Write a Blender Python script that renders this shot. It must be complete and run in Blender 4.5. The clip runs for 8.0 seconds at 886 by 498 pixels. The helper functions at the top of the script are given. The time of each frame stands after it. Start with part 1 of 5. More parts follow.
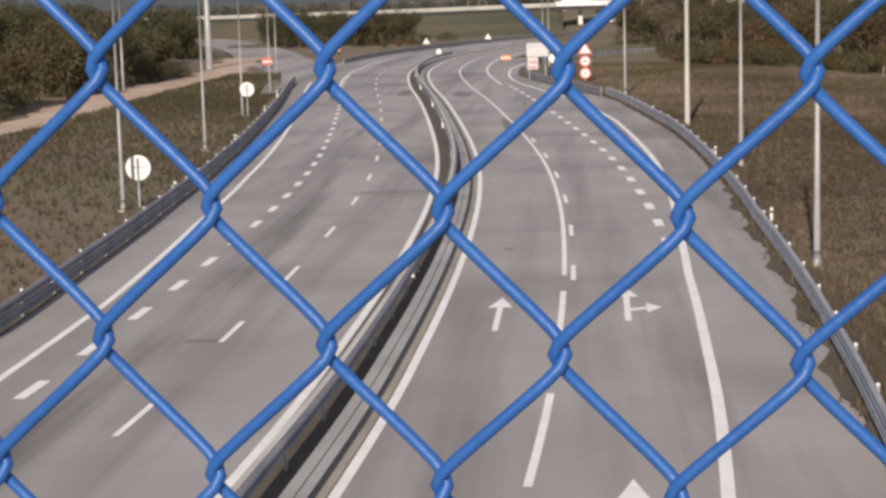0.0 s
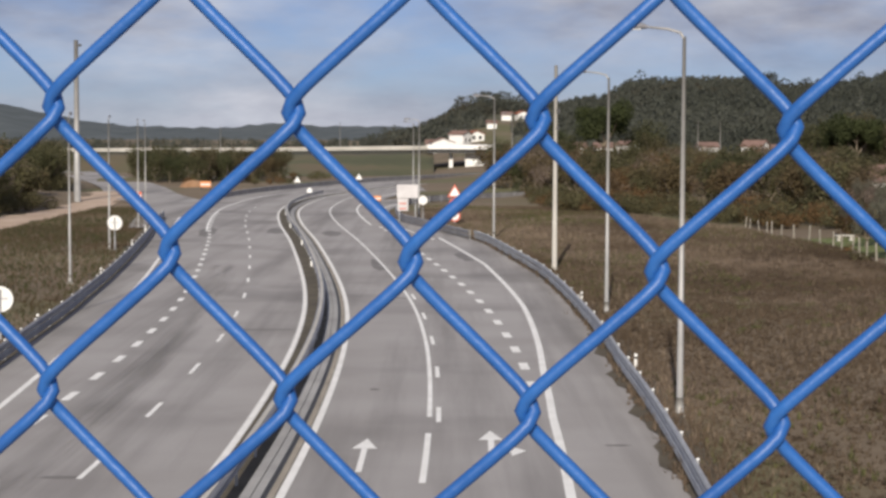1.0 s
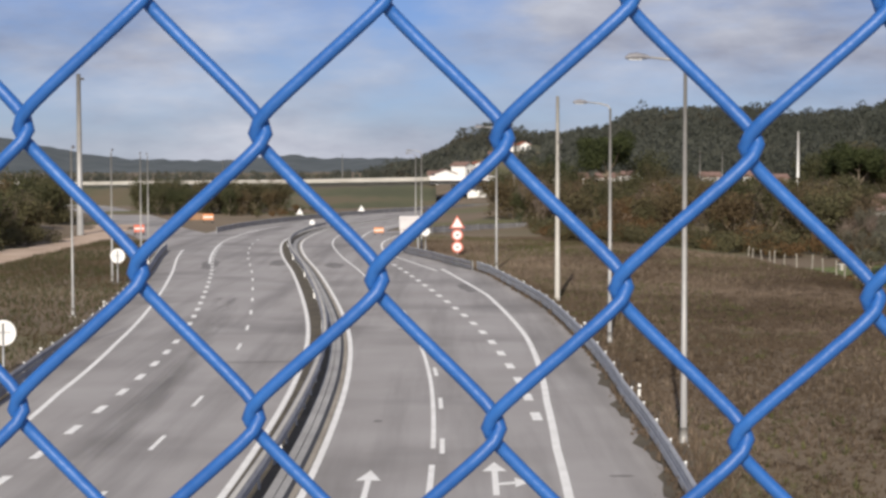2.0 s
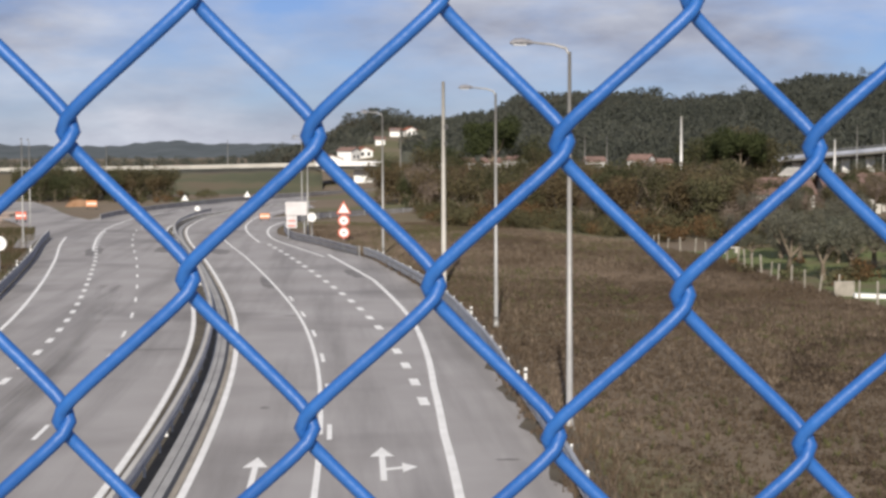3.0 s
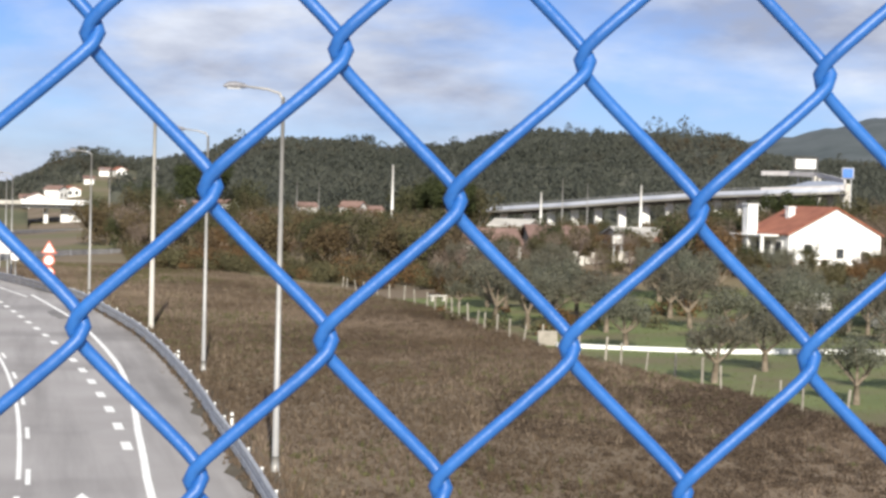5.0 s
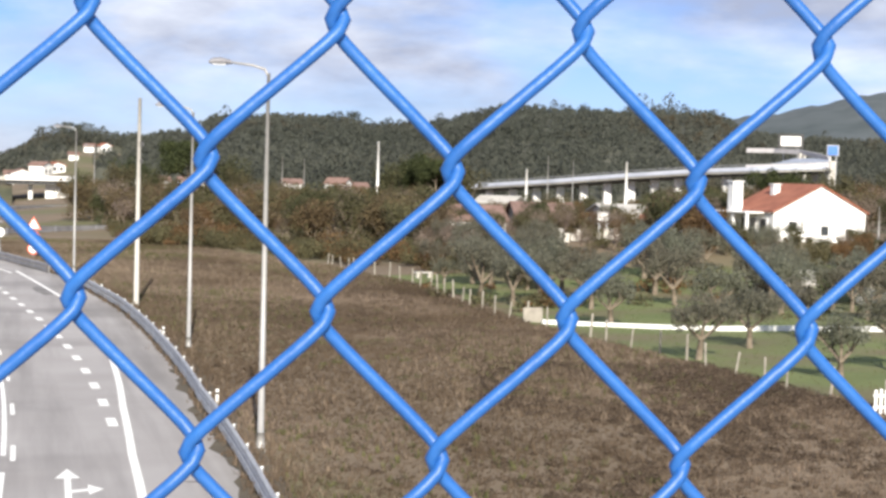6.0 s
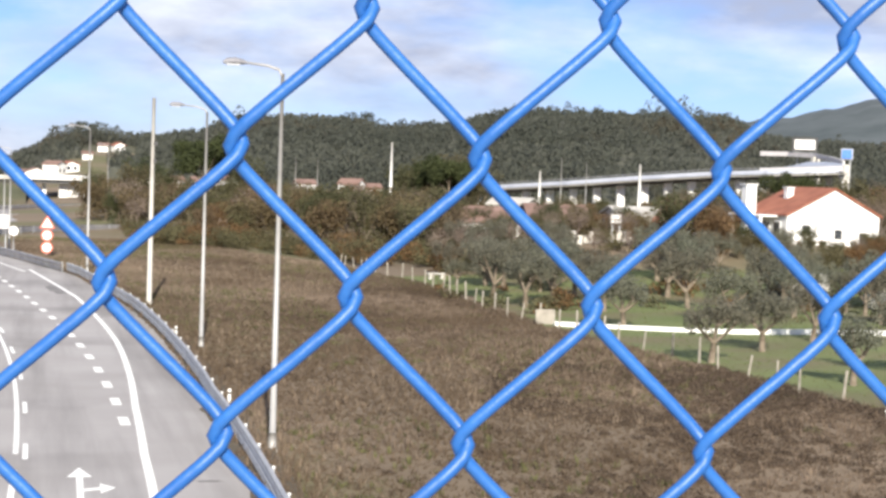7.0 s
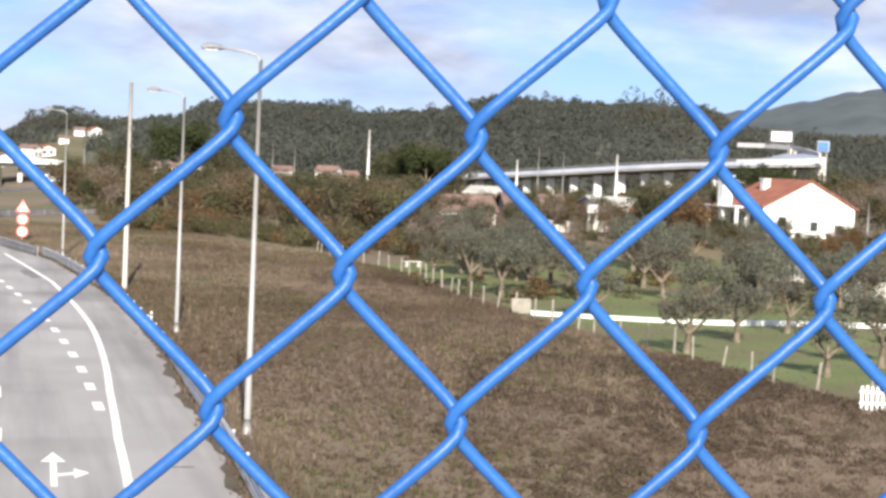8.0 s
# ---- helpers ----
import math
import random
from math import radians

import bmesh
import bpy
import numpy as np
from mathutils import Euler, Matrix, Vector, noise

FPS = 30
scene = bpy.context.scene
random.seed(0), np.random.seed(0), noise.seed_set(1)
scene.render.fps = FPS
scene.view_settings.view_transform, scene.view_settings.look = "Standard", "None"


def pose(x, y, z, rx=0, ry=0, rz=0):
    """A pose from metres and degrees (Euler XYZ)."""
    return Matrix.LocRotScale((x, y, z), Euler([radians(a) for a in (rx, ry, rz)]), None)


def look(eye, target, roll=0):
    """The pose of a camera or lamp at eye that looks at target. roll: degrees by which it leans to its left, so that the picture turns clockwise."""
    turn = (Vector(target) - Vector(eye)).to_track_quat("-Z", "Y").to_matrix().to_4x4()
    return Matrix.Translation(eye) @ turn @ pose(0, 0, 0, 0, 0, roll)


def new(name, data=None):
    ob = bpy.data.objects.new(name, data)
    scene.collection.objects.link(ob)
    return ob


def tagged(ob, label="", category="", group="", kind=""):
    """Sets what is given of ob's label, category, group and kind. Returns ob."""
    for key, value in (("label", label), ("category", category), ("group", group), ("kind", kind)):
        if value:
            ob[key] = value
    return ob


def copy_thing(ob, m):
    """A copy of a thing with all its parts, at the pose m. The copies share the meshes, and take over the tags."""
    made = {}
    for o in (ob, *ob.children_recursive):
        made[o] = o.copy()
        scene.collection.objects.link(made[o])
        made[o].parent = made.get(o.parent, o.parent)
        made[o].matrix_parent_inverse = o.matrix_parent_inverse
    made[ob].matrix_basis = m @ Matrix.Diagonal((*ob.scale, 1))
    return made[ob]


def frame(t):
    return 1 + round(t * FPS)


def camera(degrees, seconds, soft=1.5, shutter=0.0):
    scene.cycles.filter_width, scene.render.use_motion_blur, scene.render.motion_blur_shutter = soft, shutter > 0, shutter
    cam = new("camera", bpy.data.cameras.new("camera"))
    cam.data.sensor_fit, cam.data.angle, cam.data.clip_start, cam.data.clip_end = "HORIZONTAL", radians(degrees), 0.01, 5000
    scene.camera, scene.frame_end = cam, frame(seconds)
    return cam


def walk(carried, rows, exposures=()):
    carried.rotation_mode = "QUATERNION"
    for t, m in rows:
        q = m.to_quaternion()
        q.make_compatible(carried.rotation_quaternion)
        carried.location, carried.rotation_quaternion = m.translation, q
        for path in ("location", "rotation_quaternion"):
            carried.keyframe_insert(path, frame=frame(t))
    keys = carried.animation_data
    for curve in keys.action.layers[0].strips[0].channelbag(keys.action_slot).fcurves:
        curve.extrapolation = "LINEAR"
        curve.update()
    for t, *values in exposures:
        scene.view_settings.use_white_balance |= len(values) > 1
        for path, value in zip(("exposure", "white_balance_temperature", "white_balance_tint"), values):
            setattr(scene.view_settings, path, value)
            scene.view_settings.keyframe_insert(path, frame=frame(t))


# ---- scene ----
cam = camera(27.87, 8.0, soft=3.0)
ROWS = [
    (0, -0.0566, 0.0087, 9.0347, 81.758, 1.536, 3.883),
    (0.5, -0.0523, 0.0141, 9.0421, 84.372, 0.144, 0.984),
    (1, -0.0508, 0.0156, 9.0472, 86.201, -0.238, -0.198),
    (1.2, -0.0503, 0.0156, 9.0467, 86.411, -0.238, -0.598),
    (2.3, -0.0387, 0.0105, 9.0433, 87.323, 0.136, 0.022),
    (2.5, -0.0385, 0.0126, 9.0421, 86.785, -0.009, 0),
    (2.7, -0.0363, 0.0166, 9.0395, 86.384, -0.375, -0.197),
    (3, -0.0214, 0.0142, 9.0473, 86.721, 0.238, -3.769),
    (3.2, -0.0178, 0.0105, 9.0485, 87.205, -0.149, -6.047),
    (3.5, -0.014, 0.0054, 9.0488, 87.818, -1.513, -9.803),
    (3.7, -0.0095, 0.0043, 9.0484, 87.786, -1.713, -11.892),
    (4, -0.0023, 0.0036, 9.0478, 87.768, -1.438, -13.505),
    (4.5, 0, -0, 9.05, 88.441, -1.369, -14.187),
    (5, -0.006, 0.0038, 9.0478, 88.271, -1.435, -12.973),
    (5.2, -0.0071, 0.0049, 9.047, 88.089, -1.45, -13.145),
    (6.3, -0.0089, 0.0066, 9.0457, 87.49, -1.533, -13.444),
    (6.5, -0.0095, 0.0065, 9.045, 87.654, -1.532, -13.274),
    (7, -0.0131, 0.0029, 9.0424, 87.567, -1.864, -13.015),
    (7.5, -0.013, 0.0017, 9.0411, 87.283, -2.278, -13.069),
    (8, -0.017, 0.007, 9.0393, 87.215, -2.475, -13.744),
]
walk(cam, [(r[0], pose(*r[1:])) for r in ROWS],
     exposures=[(0, -0.22, 7050, 14), (0.5, -0.2, 6950, 12), (1.2, -0.22, 6850, 11), (2.5, -0.08, 6800, 11), (3.7, -0.06, 6700, 9), (4.5, 0.22, 6650, 8), (5.0, 0.4, 6700, 8), (6.3, 0.64, 6700, 9), (8.0, 0.72, 6700, 9)])

# ---------------------------------------------------------------- light
SUN_AZ, SUN_EL = radians(186.5), radians(27)
sun_dir = Vector((math.sin(SUN_AZ) * math.cos(SUN_EL), math.cos(SUN_AZ) * math.cos(SUN_EL), math.sin(SUN_EL)))
sun = new("sun", bpy.data.lights.new("sun", "SUN"))
sun.data.energy, sun.data.angle, sun.data.color = 5.3, radians(0.55), (1.0, 0.94, 0.85)
sun.matrix_world = look(sun_dir * 60, (0, 0, 0))

world = bpy.data.worlds.new("sky")
scene.world = world
world.use_nodes = True
wn, wl = world.node_tree.nodes, world.node_tree.links
wn.clear()


def wnode(kind, **kw):
    n = wn.new(kind)
    for k, v in kw.items():
        n.inputs[k].default_value = v
    return n


sky = wn.new("ShaderNodeTexSky")
sky.sky_type, sky.sun_disc = "NISHITA", False
sky.sun_elevation, sky.sun_rotation = SUN_EL, SUN_AZ
sky.altitude, sky.air_density, sky.dust_density, sky.ozone_density = 60, 0.8, 0.2, 2.5
coord = wn.new("ShaderNodeTexCoord")
stretch = wn.new("ShaderNodeMapping")
stretch.inputs["Scale"].default_value = (4.2, 4.2, 13.0)
stretch.inputs["Location"].default_value = (0.3, 1.75, 0.35)
wl.new(coord.outputs["Generated"], stretch.inputs["Vector"])
puffs = wnode("ShaderNodeTexNoise", Scale=1.0, Detail=9.0, Roughness=0.56, Distortion=0.1)
wl.new(stretch.outputs["Vector"], puffs.inputs["Vector"])
cover = wn.new("ShaderNodeValToRGB")
cover.color_ramp.elements[0].position, cover.color_ramp.elements[1].position = 0.36, 0.58
wl.new(puffs.outputs["Fac"], cover.inputs["Fac"])
lumps = wnode("ShaderNodeTexNoise", Scale=1.9, Detail=8.0, Roughness=0.56)
wl.new(stretch.outputs["Vector"], lumps.inputs["Vector"])
cloud_tone = wn.new("ShaderNodeValToRGB")
cloud_tone.color_ramp.elements[0].position, cloud_tone.color_ramp.elements[1].position = 0.36, 0.66
cloud_tone.color_ramp.elements[0].color, cloud_tone.color_ramp.elements[1].color = (5.0, 5.6, 7.6, 1), (10.6, 11.4, 13.4, 1)
wl.new(lumps.outputs["Fac"], cloud_tone.inputs["Fac"])
blend = wn.new("ShaderNodeMixRGB")
wl.new(cover.outputs["Color"], blend.inputs["Fac"])
deep = wn.new("ShaderNodeMixRGB")
deep.blend_type = "MULTIPLY"
deep.inputs["Fac"].default_value, deep.inputs["Color2"].default_value = 1.0, (0.78, 0.91, 1.40, 1)
wl.new(sky.outputs["Color"], deep.inputs["Color1"])
wl.new(deep.outputs["Color"], blend.inputs["Color1"])
wl.new(cloud_tone.outputs["Color"], blend.inputs["Color2"])
background = wnode("ShaderNodeBackground", Strength=0.061)
wl.new(blend.outputs["Color"], background.inputs["Color"])
out = wn.new("ShaderNodeOutputWorld")
wl.new(background.outputs["Background"], out.inputs["Surface"])

# ---------------------------------------------------------------- materials


def material(name, low, high, scale=4.0, rough=0.8, metal=0.0, bump=0.0, fine=40.0, random=0.0, island=False, spots=None, detail=6.0, leafy=0.0, other=None):
    """Two scales of noise between two colours, fine relief, and a shift of tone from piece to piece."""
    m = bpy.data.materials.new(name)
    m.use_nodes = True
    n, l = m.node_tree.nodes, m.node_tree.links
    b = n["Principled BSDF"]
    b.inputs["Roughness"].default_value, b.inputs["Metallic"].default_value = rough, metal
    co = n.new("ShaderNodeTexCoord")
    big = n.new("ShaderNodeTexNoise")
    big.inputs["Scale"].default_value, big.inputs["Detail"].default_value = scale, detail
    small = n.new("ShaderNodeTexNoise")
    small.inputs["Scale"].default_value, small.inputs["Detail"].default_value = fine, 3.0
    for x in (big, small):
        l.new(co.outputs["Object"], x.inputs["Vector"])
    add = n.new("ShaderNodeMath")
    add.operation = "MULTIPLY_ADD"
    add.inputs[1].default_value = 0.35
    l.new(small.outputs["Fac"], add.inputs[0])
    l.new(big.outputs["Fac"], add.inputs[2])
    span = n.new("ShaderNodeMapRange")
    span.inputs["From Min"].default_value, span.inputs["From Max"].default_value = 0.45, 0.9
    l.new(add.outputs[0], span.inputs["Value"])
    mix = n.new("ShaderNodeMixRGB")
    mix.inputs["Color1"].default_value, mix.inputs["Color2"].default_value = (*low, 1), (*high, 1)
    l.new(span.outputs[0], mix.inputs["Fac"])
    last = mix.outputs["Color"]
    if spots:
        colour, sp_scale, lo, hi = spots
        s = n.new("ShaderNodeTexNoise")
        s.inputs["Scale"].default_value, s.inputs["Detail"].default_value = sp_scale, 5.0
        l.new(co.outputs["Object"], s.inputs["Vector"])
        r = n.new("ShaderNodeMapRange")
        r.inputs["From Min"].default_value, r.inputs["From Max"].default_value = lo, hi
        l.new(s.outputs["Fac"], r.inputs["Value"])
        k = n.new("ShaderNodeMixRGB")
        k.inputs["Color2"].default_value = (*colour, 1)
        l.new(r.outputs[0], k.inputs["Fac"])
        l.new(last, k.inputs["Color1"])
        last = k.outputs["Color"]
    if other:
        which, to = n.new("ShaderNodeObjectInfo"), n.new("ShaderNodeMixRGB")
        to.inputs["Color2"].default_value = (*other, 1)
        l.new(which.outputs["Random"], to.inputs["Fac"])
        l.new(last, to.inputs["Color1"])
        last = to.outputs["Color"]
    if random:
        if island:
            info = n.new("ShaderNodeNewGeometry").outputs["Random Per Island"]
        else:
            info = n.new("ShaderNodeObjectInfo").outputs["Random"]
        rr = n.new("ShaderNodeMapRange")
        rr.inputs["To Min"].default_value, rr.inputs["To Max"].default_value = 1 - random, 1 + random
        l.new(info, rr.inputs["Value"])
        hsv = n.new("ShaderNodeHueSaturation")
        l.new(rr.outputs[0], hsv.inputs["Value"])
        l.new(last, hsv.inputs["Color"])
        last = hsv.outputs["Color"]
    l.new(last, b.inputs["Base Color"])
    if bump:
        bp = n.new("ShaderNodeBump")
        bp.inputs["Strength"].default_value, bp.inputs["Distance"].default_value = bump, 0.02
        l.new(small.outputs["Fac"], bp.inputs["Height"])
        l.new(bp.outputs["Normal"], b.inputs["Normal"])
    if leafy:
        tl, ms = n.new("ShaderNodeBsdfTranslucent"), n.new("ShaderNodeMixShader")
        ms.inputs["Fac"].default_value = leafy
        l.new(last, tl.inputs["Color"])
        l.new(b.outputs["BSDF"], ms.inputs[1])
        l.new(tl.outputs["BSDF"], ms.inputs[2])
        l.new(ms.outputs["Shader"], n["Material Output"].inputs["Surface"])
    return m


M_WIRE = material("blue_plastic_coating", (0.011, 0.088, 0.31), (0.022, 0.13, 0.41), scale=18, rough=0.46, bump=0.05, fine=220)
M_ASPHALT = material("worn_asphalt", (0.29, 0.272, 0.26), (0.375, 0.357, 0.345), scale=0.16, rough=0.9, bump=0.25, fine=14,
                     spots=((0.16, 0.15, 0.145), 0.07, 0.54, 0.76))
n, l = M_ASPHALT.node_tree.nodes, M_ASPHALT.node_tree.links
co, mp, st, mr, mx = (n.new("ShaderNode" + k) for k in ("TexCoord", "Mapping", "TexNoise", "MapRange", "MixRGB"))
mp.inputs["Scale"].default_value = (0.38, 0.018, 1.0)
st.inputs["Scale"].default_value, st.inputs["Detail"].default_value, st.inputs["Roughness"].default_value = 1.0, 5.0, 0.6
mr.inputs["From Min"].default_value, mr.inputs["From Max"].default_value, mr.inputs["To Max"].default_value = 0.46, 0.72, 0.72
mx.inputs["Color2"].default_value = (0.135, 0.126, 0.12, 1)
l.new(co.outputs["Object"], mp.inputs["Vector"])
l.new(mp.outputs["Vector"], st.inputs["Vector"])
l.new(st.outputs["Fac"], mr.inputs["Value"])
l.new(mr.outputs[0], mx.inputs["Fac"])
old = n["Principled BSDF"].inputs["Base Color"].links[0].from_socket
l.new(old, mx.inputs["Color1"])
l.new(mx.outputs["Color"], n["Principled BSDF"].inputs["Base Color"])
M_PAINT = material("road_paint", (0.74, 0.73, 0.69), (0.90, 0.89, 0.86), scale=1.2, rough=0.7, fine=12)
M_STAIN = material("tyre_marks", (0.14, 0.132, 0.126), (0.22, 0.208, 0.2), scale=0.4, rough=0.9)
M_FIELD = material("dry_field", (0.12, 0.088, 0.052), (0.205, 0.153, 0.1), scale=0.045, rough=1.0, bump=0.6, fine=1.6,
                   spots=((0.12, 0.115, 0.048), 0.03, 0.5, 0.62))
M_GREEN = material("meadow", (0.088, 0.115, 0.032), (0.148, 0.175, 0.056), scale=0.12, rough=1.0, bump=0.5, fine=2.0,
                   spots=((0.13, 0.108, 0.055), 0.11, 0.46, 0.64))
M_DIRT = material("sandy_dirt", (0.40, 0.29, 0.21), (0.56, 0.43, 0.33), scale=0.3, rough=1.0, bump=0.4, fine=3)
M_SOIL = material("dark_verge", (0.06, 0.05, 0.035), (0.12, 0.10, 0.07), scale=0.6, rough=1.0, bump=0.5, fine=5)
M_STEEL = material("galvanised_steel", (0.30, 0.31, 0.33), (0.46, 0.47, 0.48), scale=1.0, rough=0.55, metal=0.25, fine=9, random=0.08)
# Steel darkened for rail faces turned from the sun; lamp heads share it.
M_RAIL = material("shade_toned_steel", (0.19, 0.19, 0.21), (0.32, 0.32, 0.33), scale=0.7, rough=0.6, metal=0.2, fine=9)
M_POLE = material("grey_pole", (0.30, 0.295, 0.285), (0.42, 0.415, 0.40), scale=0.6, rough=0.5, metal=0.2, fine=6)
# Blue-grey base colour carries the haze over the distant hills.
M_FARHILL = material("hazed_far_hills", (0.045, 0.06, 0.062), (0.092, 0.108, 0.112), scale=0.012, rough=1.0, bump=0.5, fine=0.06)
M_WHITE = material("white_paint", (0.74, 0.74, 0.72), (0.84, 0.84, 0.82), scale=0.7, rough=0.6, fine=6)
M_CONCRETE = material("pale_concrete", (0.40, 0.38, 0.34), (0.56, 0.54, 0.49), scale=0.3, rough=0.9, bump=0.2, fine=5)
M_DARK = material("dark_metal", (0.03, 0.03, 0.03), (0.06, 0.06, 0.06), rough=0.6)
M_RED = material("red_sign_paint", (0.55, 0.10, 0.06), (0.65, 0.16, 0.09), rough=0.5)
M_ORANGE = material("orange_plastic", (0.60, 0.22, 0.08), (0.75, 0.32, 0.14), rough=0.6)
M_BLUE = material("blue_sign_paint", (0.05, 0.16, 0.5), (0.08, 0.22, 0.6), rough=0.5)
M_TILE = material("terracotta_tiles", (0.21, 0.072, 0.042), (0.33, 0.125, 0.075), scale=0.8, rough=0.9, bump=0.4, fine=7, random=0.1)
M_OLDROOF = material("weathered_roof_tiles", (0.16, 0.095, 0.075), (0.25, 0.16, 0.13), scale=0.5, rough=0.95, bump=0.3, fine=5)
M_GLASS = material("dark_window_glass", (0.03, 0.035, 0.04), (0.06, 0.065, 0.07), rough=0.15)
M_BARK = material("bark", (0.11, 0.085, 0.06), (0.24, 0.20, 0.15), scale=2, rough=1.0, bump=0.6, fine=12)
M_WOODPOST = material("grey_fence_post", (0.22, 0.20, 0.165), (0.36, 0.33, 0.28), scale=2, rough=0.95, fine=14, random=0.12)
M_OLIVE = material("olive_leaves", (0.155, 0.163, 0.115), (0.25, 0.258, 0.19), scale=0.8, rough=0.8, random=0.18, island=True, leafy=0.55, other=(0.18, 0.165, 0.12))
M_BROWNLEAF = material("autumn_scrub_leaves", (0.105, 0.071, 0.035), (0.2, 0.138, 0.074), scale=0.15, rough=0.9, random=0.25, island=True, leafy=0.45, other=(0.125, 0.12, 0.058))
M_RUSTLEAF = material("rusty_scrub_leaves", (0.135, 0.075, 0.03), (0.235, 0.137, 0.06), scale=0.15, rough=0.9, random=0.25, island=True, leafy=0.45, other=(0.15, 0.115, 0.07))
M_DARKLEAF = material("dark_evergreen_leaves", (0.048, 0.061, 0.023), (0.1, 0.11, 0.046), scale=0.3, rough=0.9, random=0.25, island=True, leafy=0.45, other=(0.125, 0.105, 0.055))
M_PINE = material("stone_pine_needles", (0.034, 0.046, 0.014), (0.07, 0.084, 0.028), scale=0.3, rough=0.9, random=0.25, island=True, leafy=0.4)
M_TWIG = material("bare_twigs", (0.12, 0.09, 0.07), (0.2, 0.155, 0.125), scale=0.5, rough=1.0, random=0.3, island=True)
# Paler, bluer and flatter than the near leaves: haze mixed into the colour.
M_FOREST = material("hazed_far_woods", (0.074, 0.082, 0.064), (0.132, 0.138, 0.11), scale=0.012, rough=1.0, random=0.12, island=True, leafy=0.55,
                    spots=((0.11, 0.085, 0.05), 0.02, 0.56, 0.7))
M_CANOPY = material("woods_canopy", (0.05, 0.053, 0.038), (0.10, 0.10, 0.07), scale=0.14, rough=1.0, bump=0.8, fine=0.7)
M_GRASS = material("dry_grass_blades", (0.116, 0.082, 0.05), (0.21, 0.155, 0.105), scale=0.05, rough=1.0, random=0.12, island=True, leafy=0.5,
                   spots=((0.30, 0.232, 0.17), 0.045, 0.48, 0.62))

# ---------------------------------------------------------------- mesh helpers


def mesh(name, verts, faces, mat, smooth=False):
    me = bpy.data.meshes.new(name)
    me.from_pydata([tuple(map(float, v)) for v in verts], [], [tuple(map(int, f)) for f in faces])
    me.materials.append(mat)
    if smooth:
        me.polygons.foreach_set("use_smooth", [True] * len(me.polygons))
    me.update()
    return me


def part(name, data, parent=None, label="", at=None):
    ob = new(name, data)
    if parent is not None:
        ob.parent = parent
    if at is not None:
        ob.matrix_basis = at
    return tagged(ob, label)


def thing(name, label, category, at=None, group="", kind=""):
    ob = new(name)
    if at is not None:
        ob.matrix_basis = at
    return tagged(ob, label, category, group, kind)


def box(sx, sy, sz, z0=0.0, x0=0.0, y0=0.0, bevel=0.0):
    """Verts and faces of a block that stands on z0, its edges cut by bevel at the top."""
    b = min(bevel, sx / 3, sy / 3, sz / 3)
    rings = [(sx / 2, sy / 2, z0), (sx / 2, sy / 2, z0 + sz - b), (sx / 2 - b, sy / 2 - b, z0 + sz)]
    if b == 0:
        rings = [rings[0], (sx / 2, sy / 2, z0 + sz)]
    v, f = [], []
    for hx, hy, z in rings:
        v += [(x0 - hx, y0 - hy, z), (x0 + hx, y0 - hy, z), (x0 + hx, y0 + hy, z), (x0 - hx, y0 + hy, z)]
    for r in range(len(rings) - 1):
        for i in range(4):
            j = (i + 1) % 4
            f.append((4 * r + i, 4 * r + j, 4 * r + 4 + j, 4 * r + 4 + i))
    t = 4 * (len(rings) - 1)
    f += [(3, 2, 1, 0), (t, t + 1, t + 2, t + 3)]
    return v, f


def tube(points, radii, sides=8):
    """Verts and faces of a round bar along points, with caps."""
    v, f = [], []
    pts = [Vector(q) for q in points]
    if not hasattr(radii, "__len__"):
        radii = [radii] * len(pts)
    for i, q in enumerate(pts):
        d = (pts[min(i + 1, len(pts) - 1)] - pts[max(i - 1, 0)]).normalized()
        a = d.cross(Vector((0, 1, 0)) if abs(d.y) < 0.9 else Vector((1, 0, 0))).normalized()
        b = d.cross(a)
        for k in range(sides):
            w = 2 * math.pi * k / sides
            v.append(q + (a * math.cos(w) + b * math.sin(w)) * radii[i])
    n = len(pts)
    for i in range(n - 1):
        for k in range(sides):
            j = (k + 1) % sides
            f.append((i * sides + k, i * sides + j, (i + 1) * sides + j, (i + 1) * sides + k))
    f.append(tuple(range(sides)))
    f.append(tuple((n - 1) * sides + k for k in reversed(range(sides))))
    return v, f


def join(*pieces):
    v, f = [], []
    for pv, pf in pieces:
        o = len(v)
        v += list(pv)
        f += [tuple(i + o for i in q) for q in pf]
    return v, f


def disc(r, thick, sides=24):
    """A plate in the x-z plane, centred on the origin."""
    v, f = [], []
    for y in (-thick / 2, thick / 2):
        v += [(r * math.cos(2 * math.pi * k / sides), y, r * math.sin(2 * math.pi * k / sides)) for k in range(sides)]
    f = [tuple(range(sides)), tuple(sides + k for k in reversed(range(sides)))]
    f += [((k + 1) % sides, k, sides + k, sides + (k + 1) % sides) for k in range(sides)]
    return v, f


def moved(piece, dx=0, dy=0, dz=0):
    return [(x + dx, y + dy, z + dz) for x, y, z in piece[0]], piece[1]


def smoothstep(x, a, b):
    t = np.clip((np.asarray(x, float) - a) / (b - a), 0, 1)
    return t * t * (3 - 2 * t)


def polar(az, d, z=0.0):
    a = radians(az)
    return (d * math.sin(a), d * math.cos(a), z)


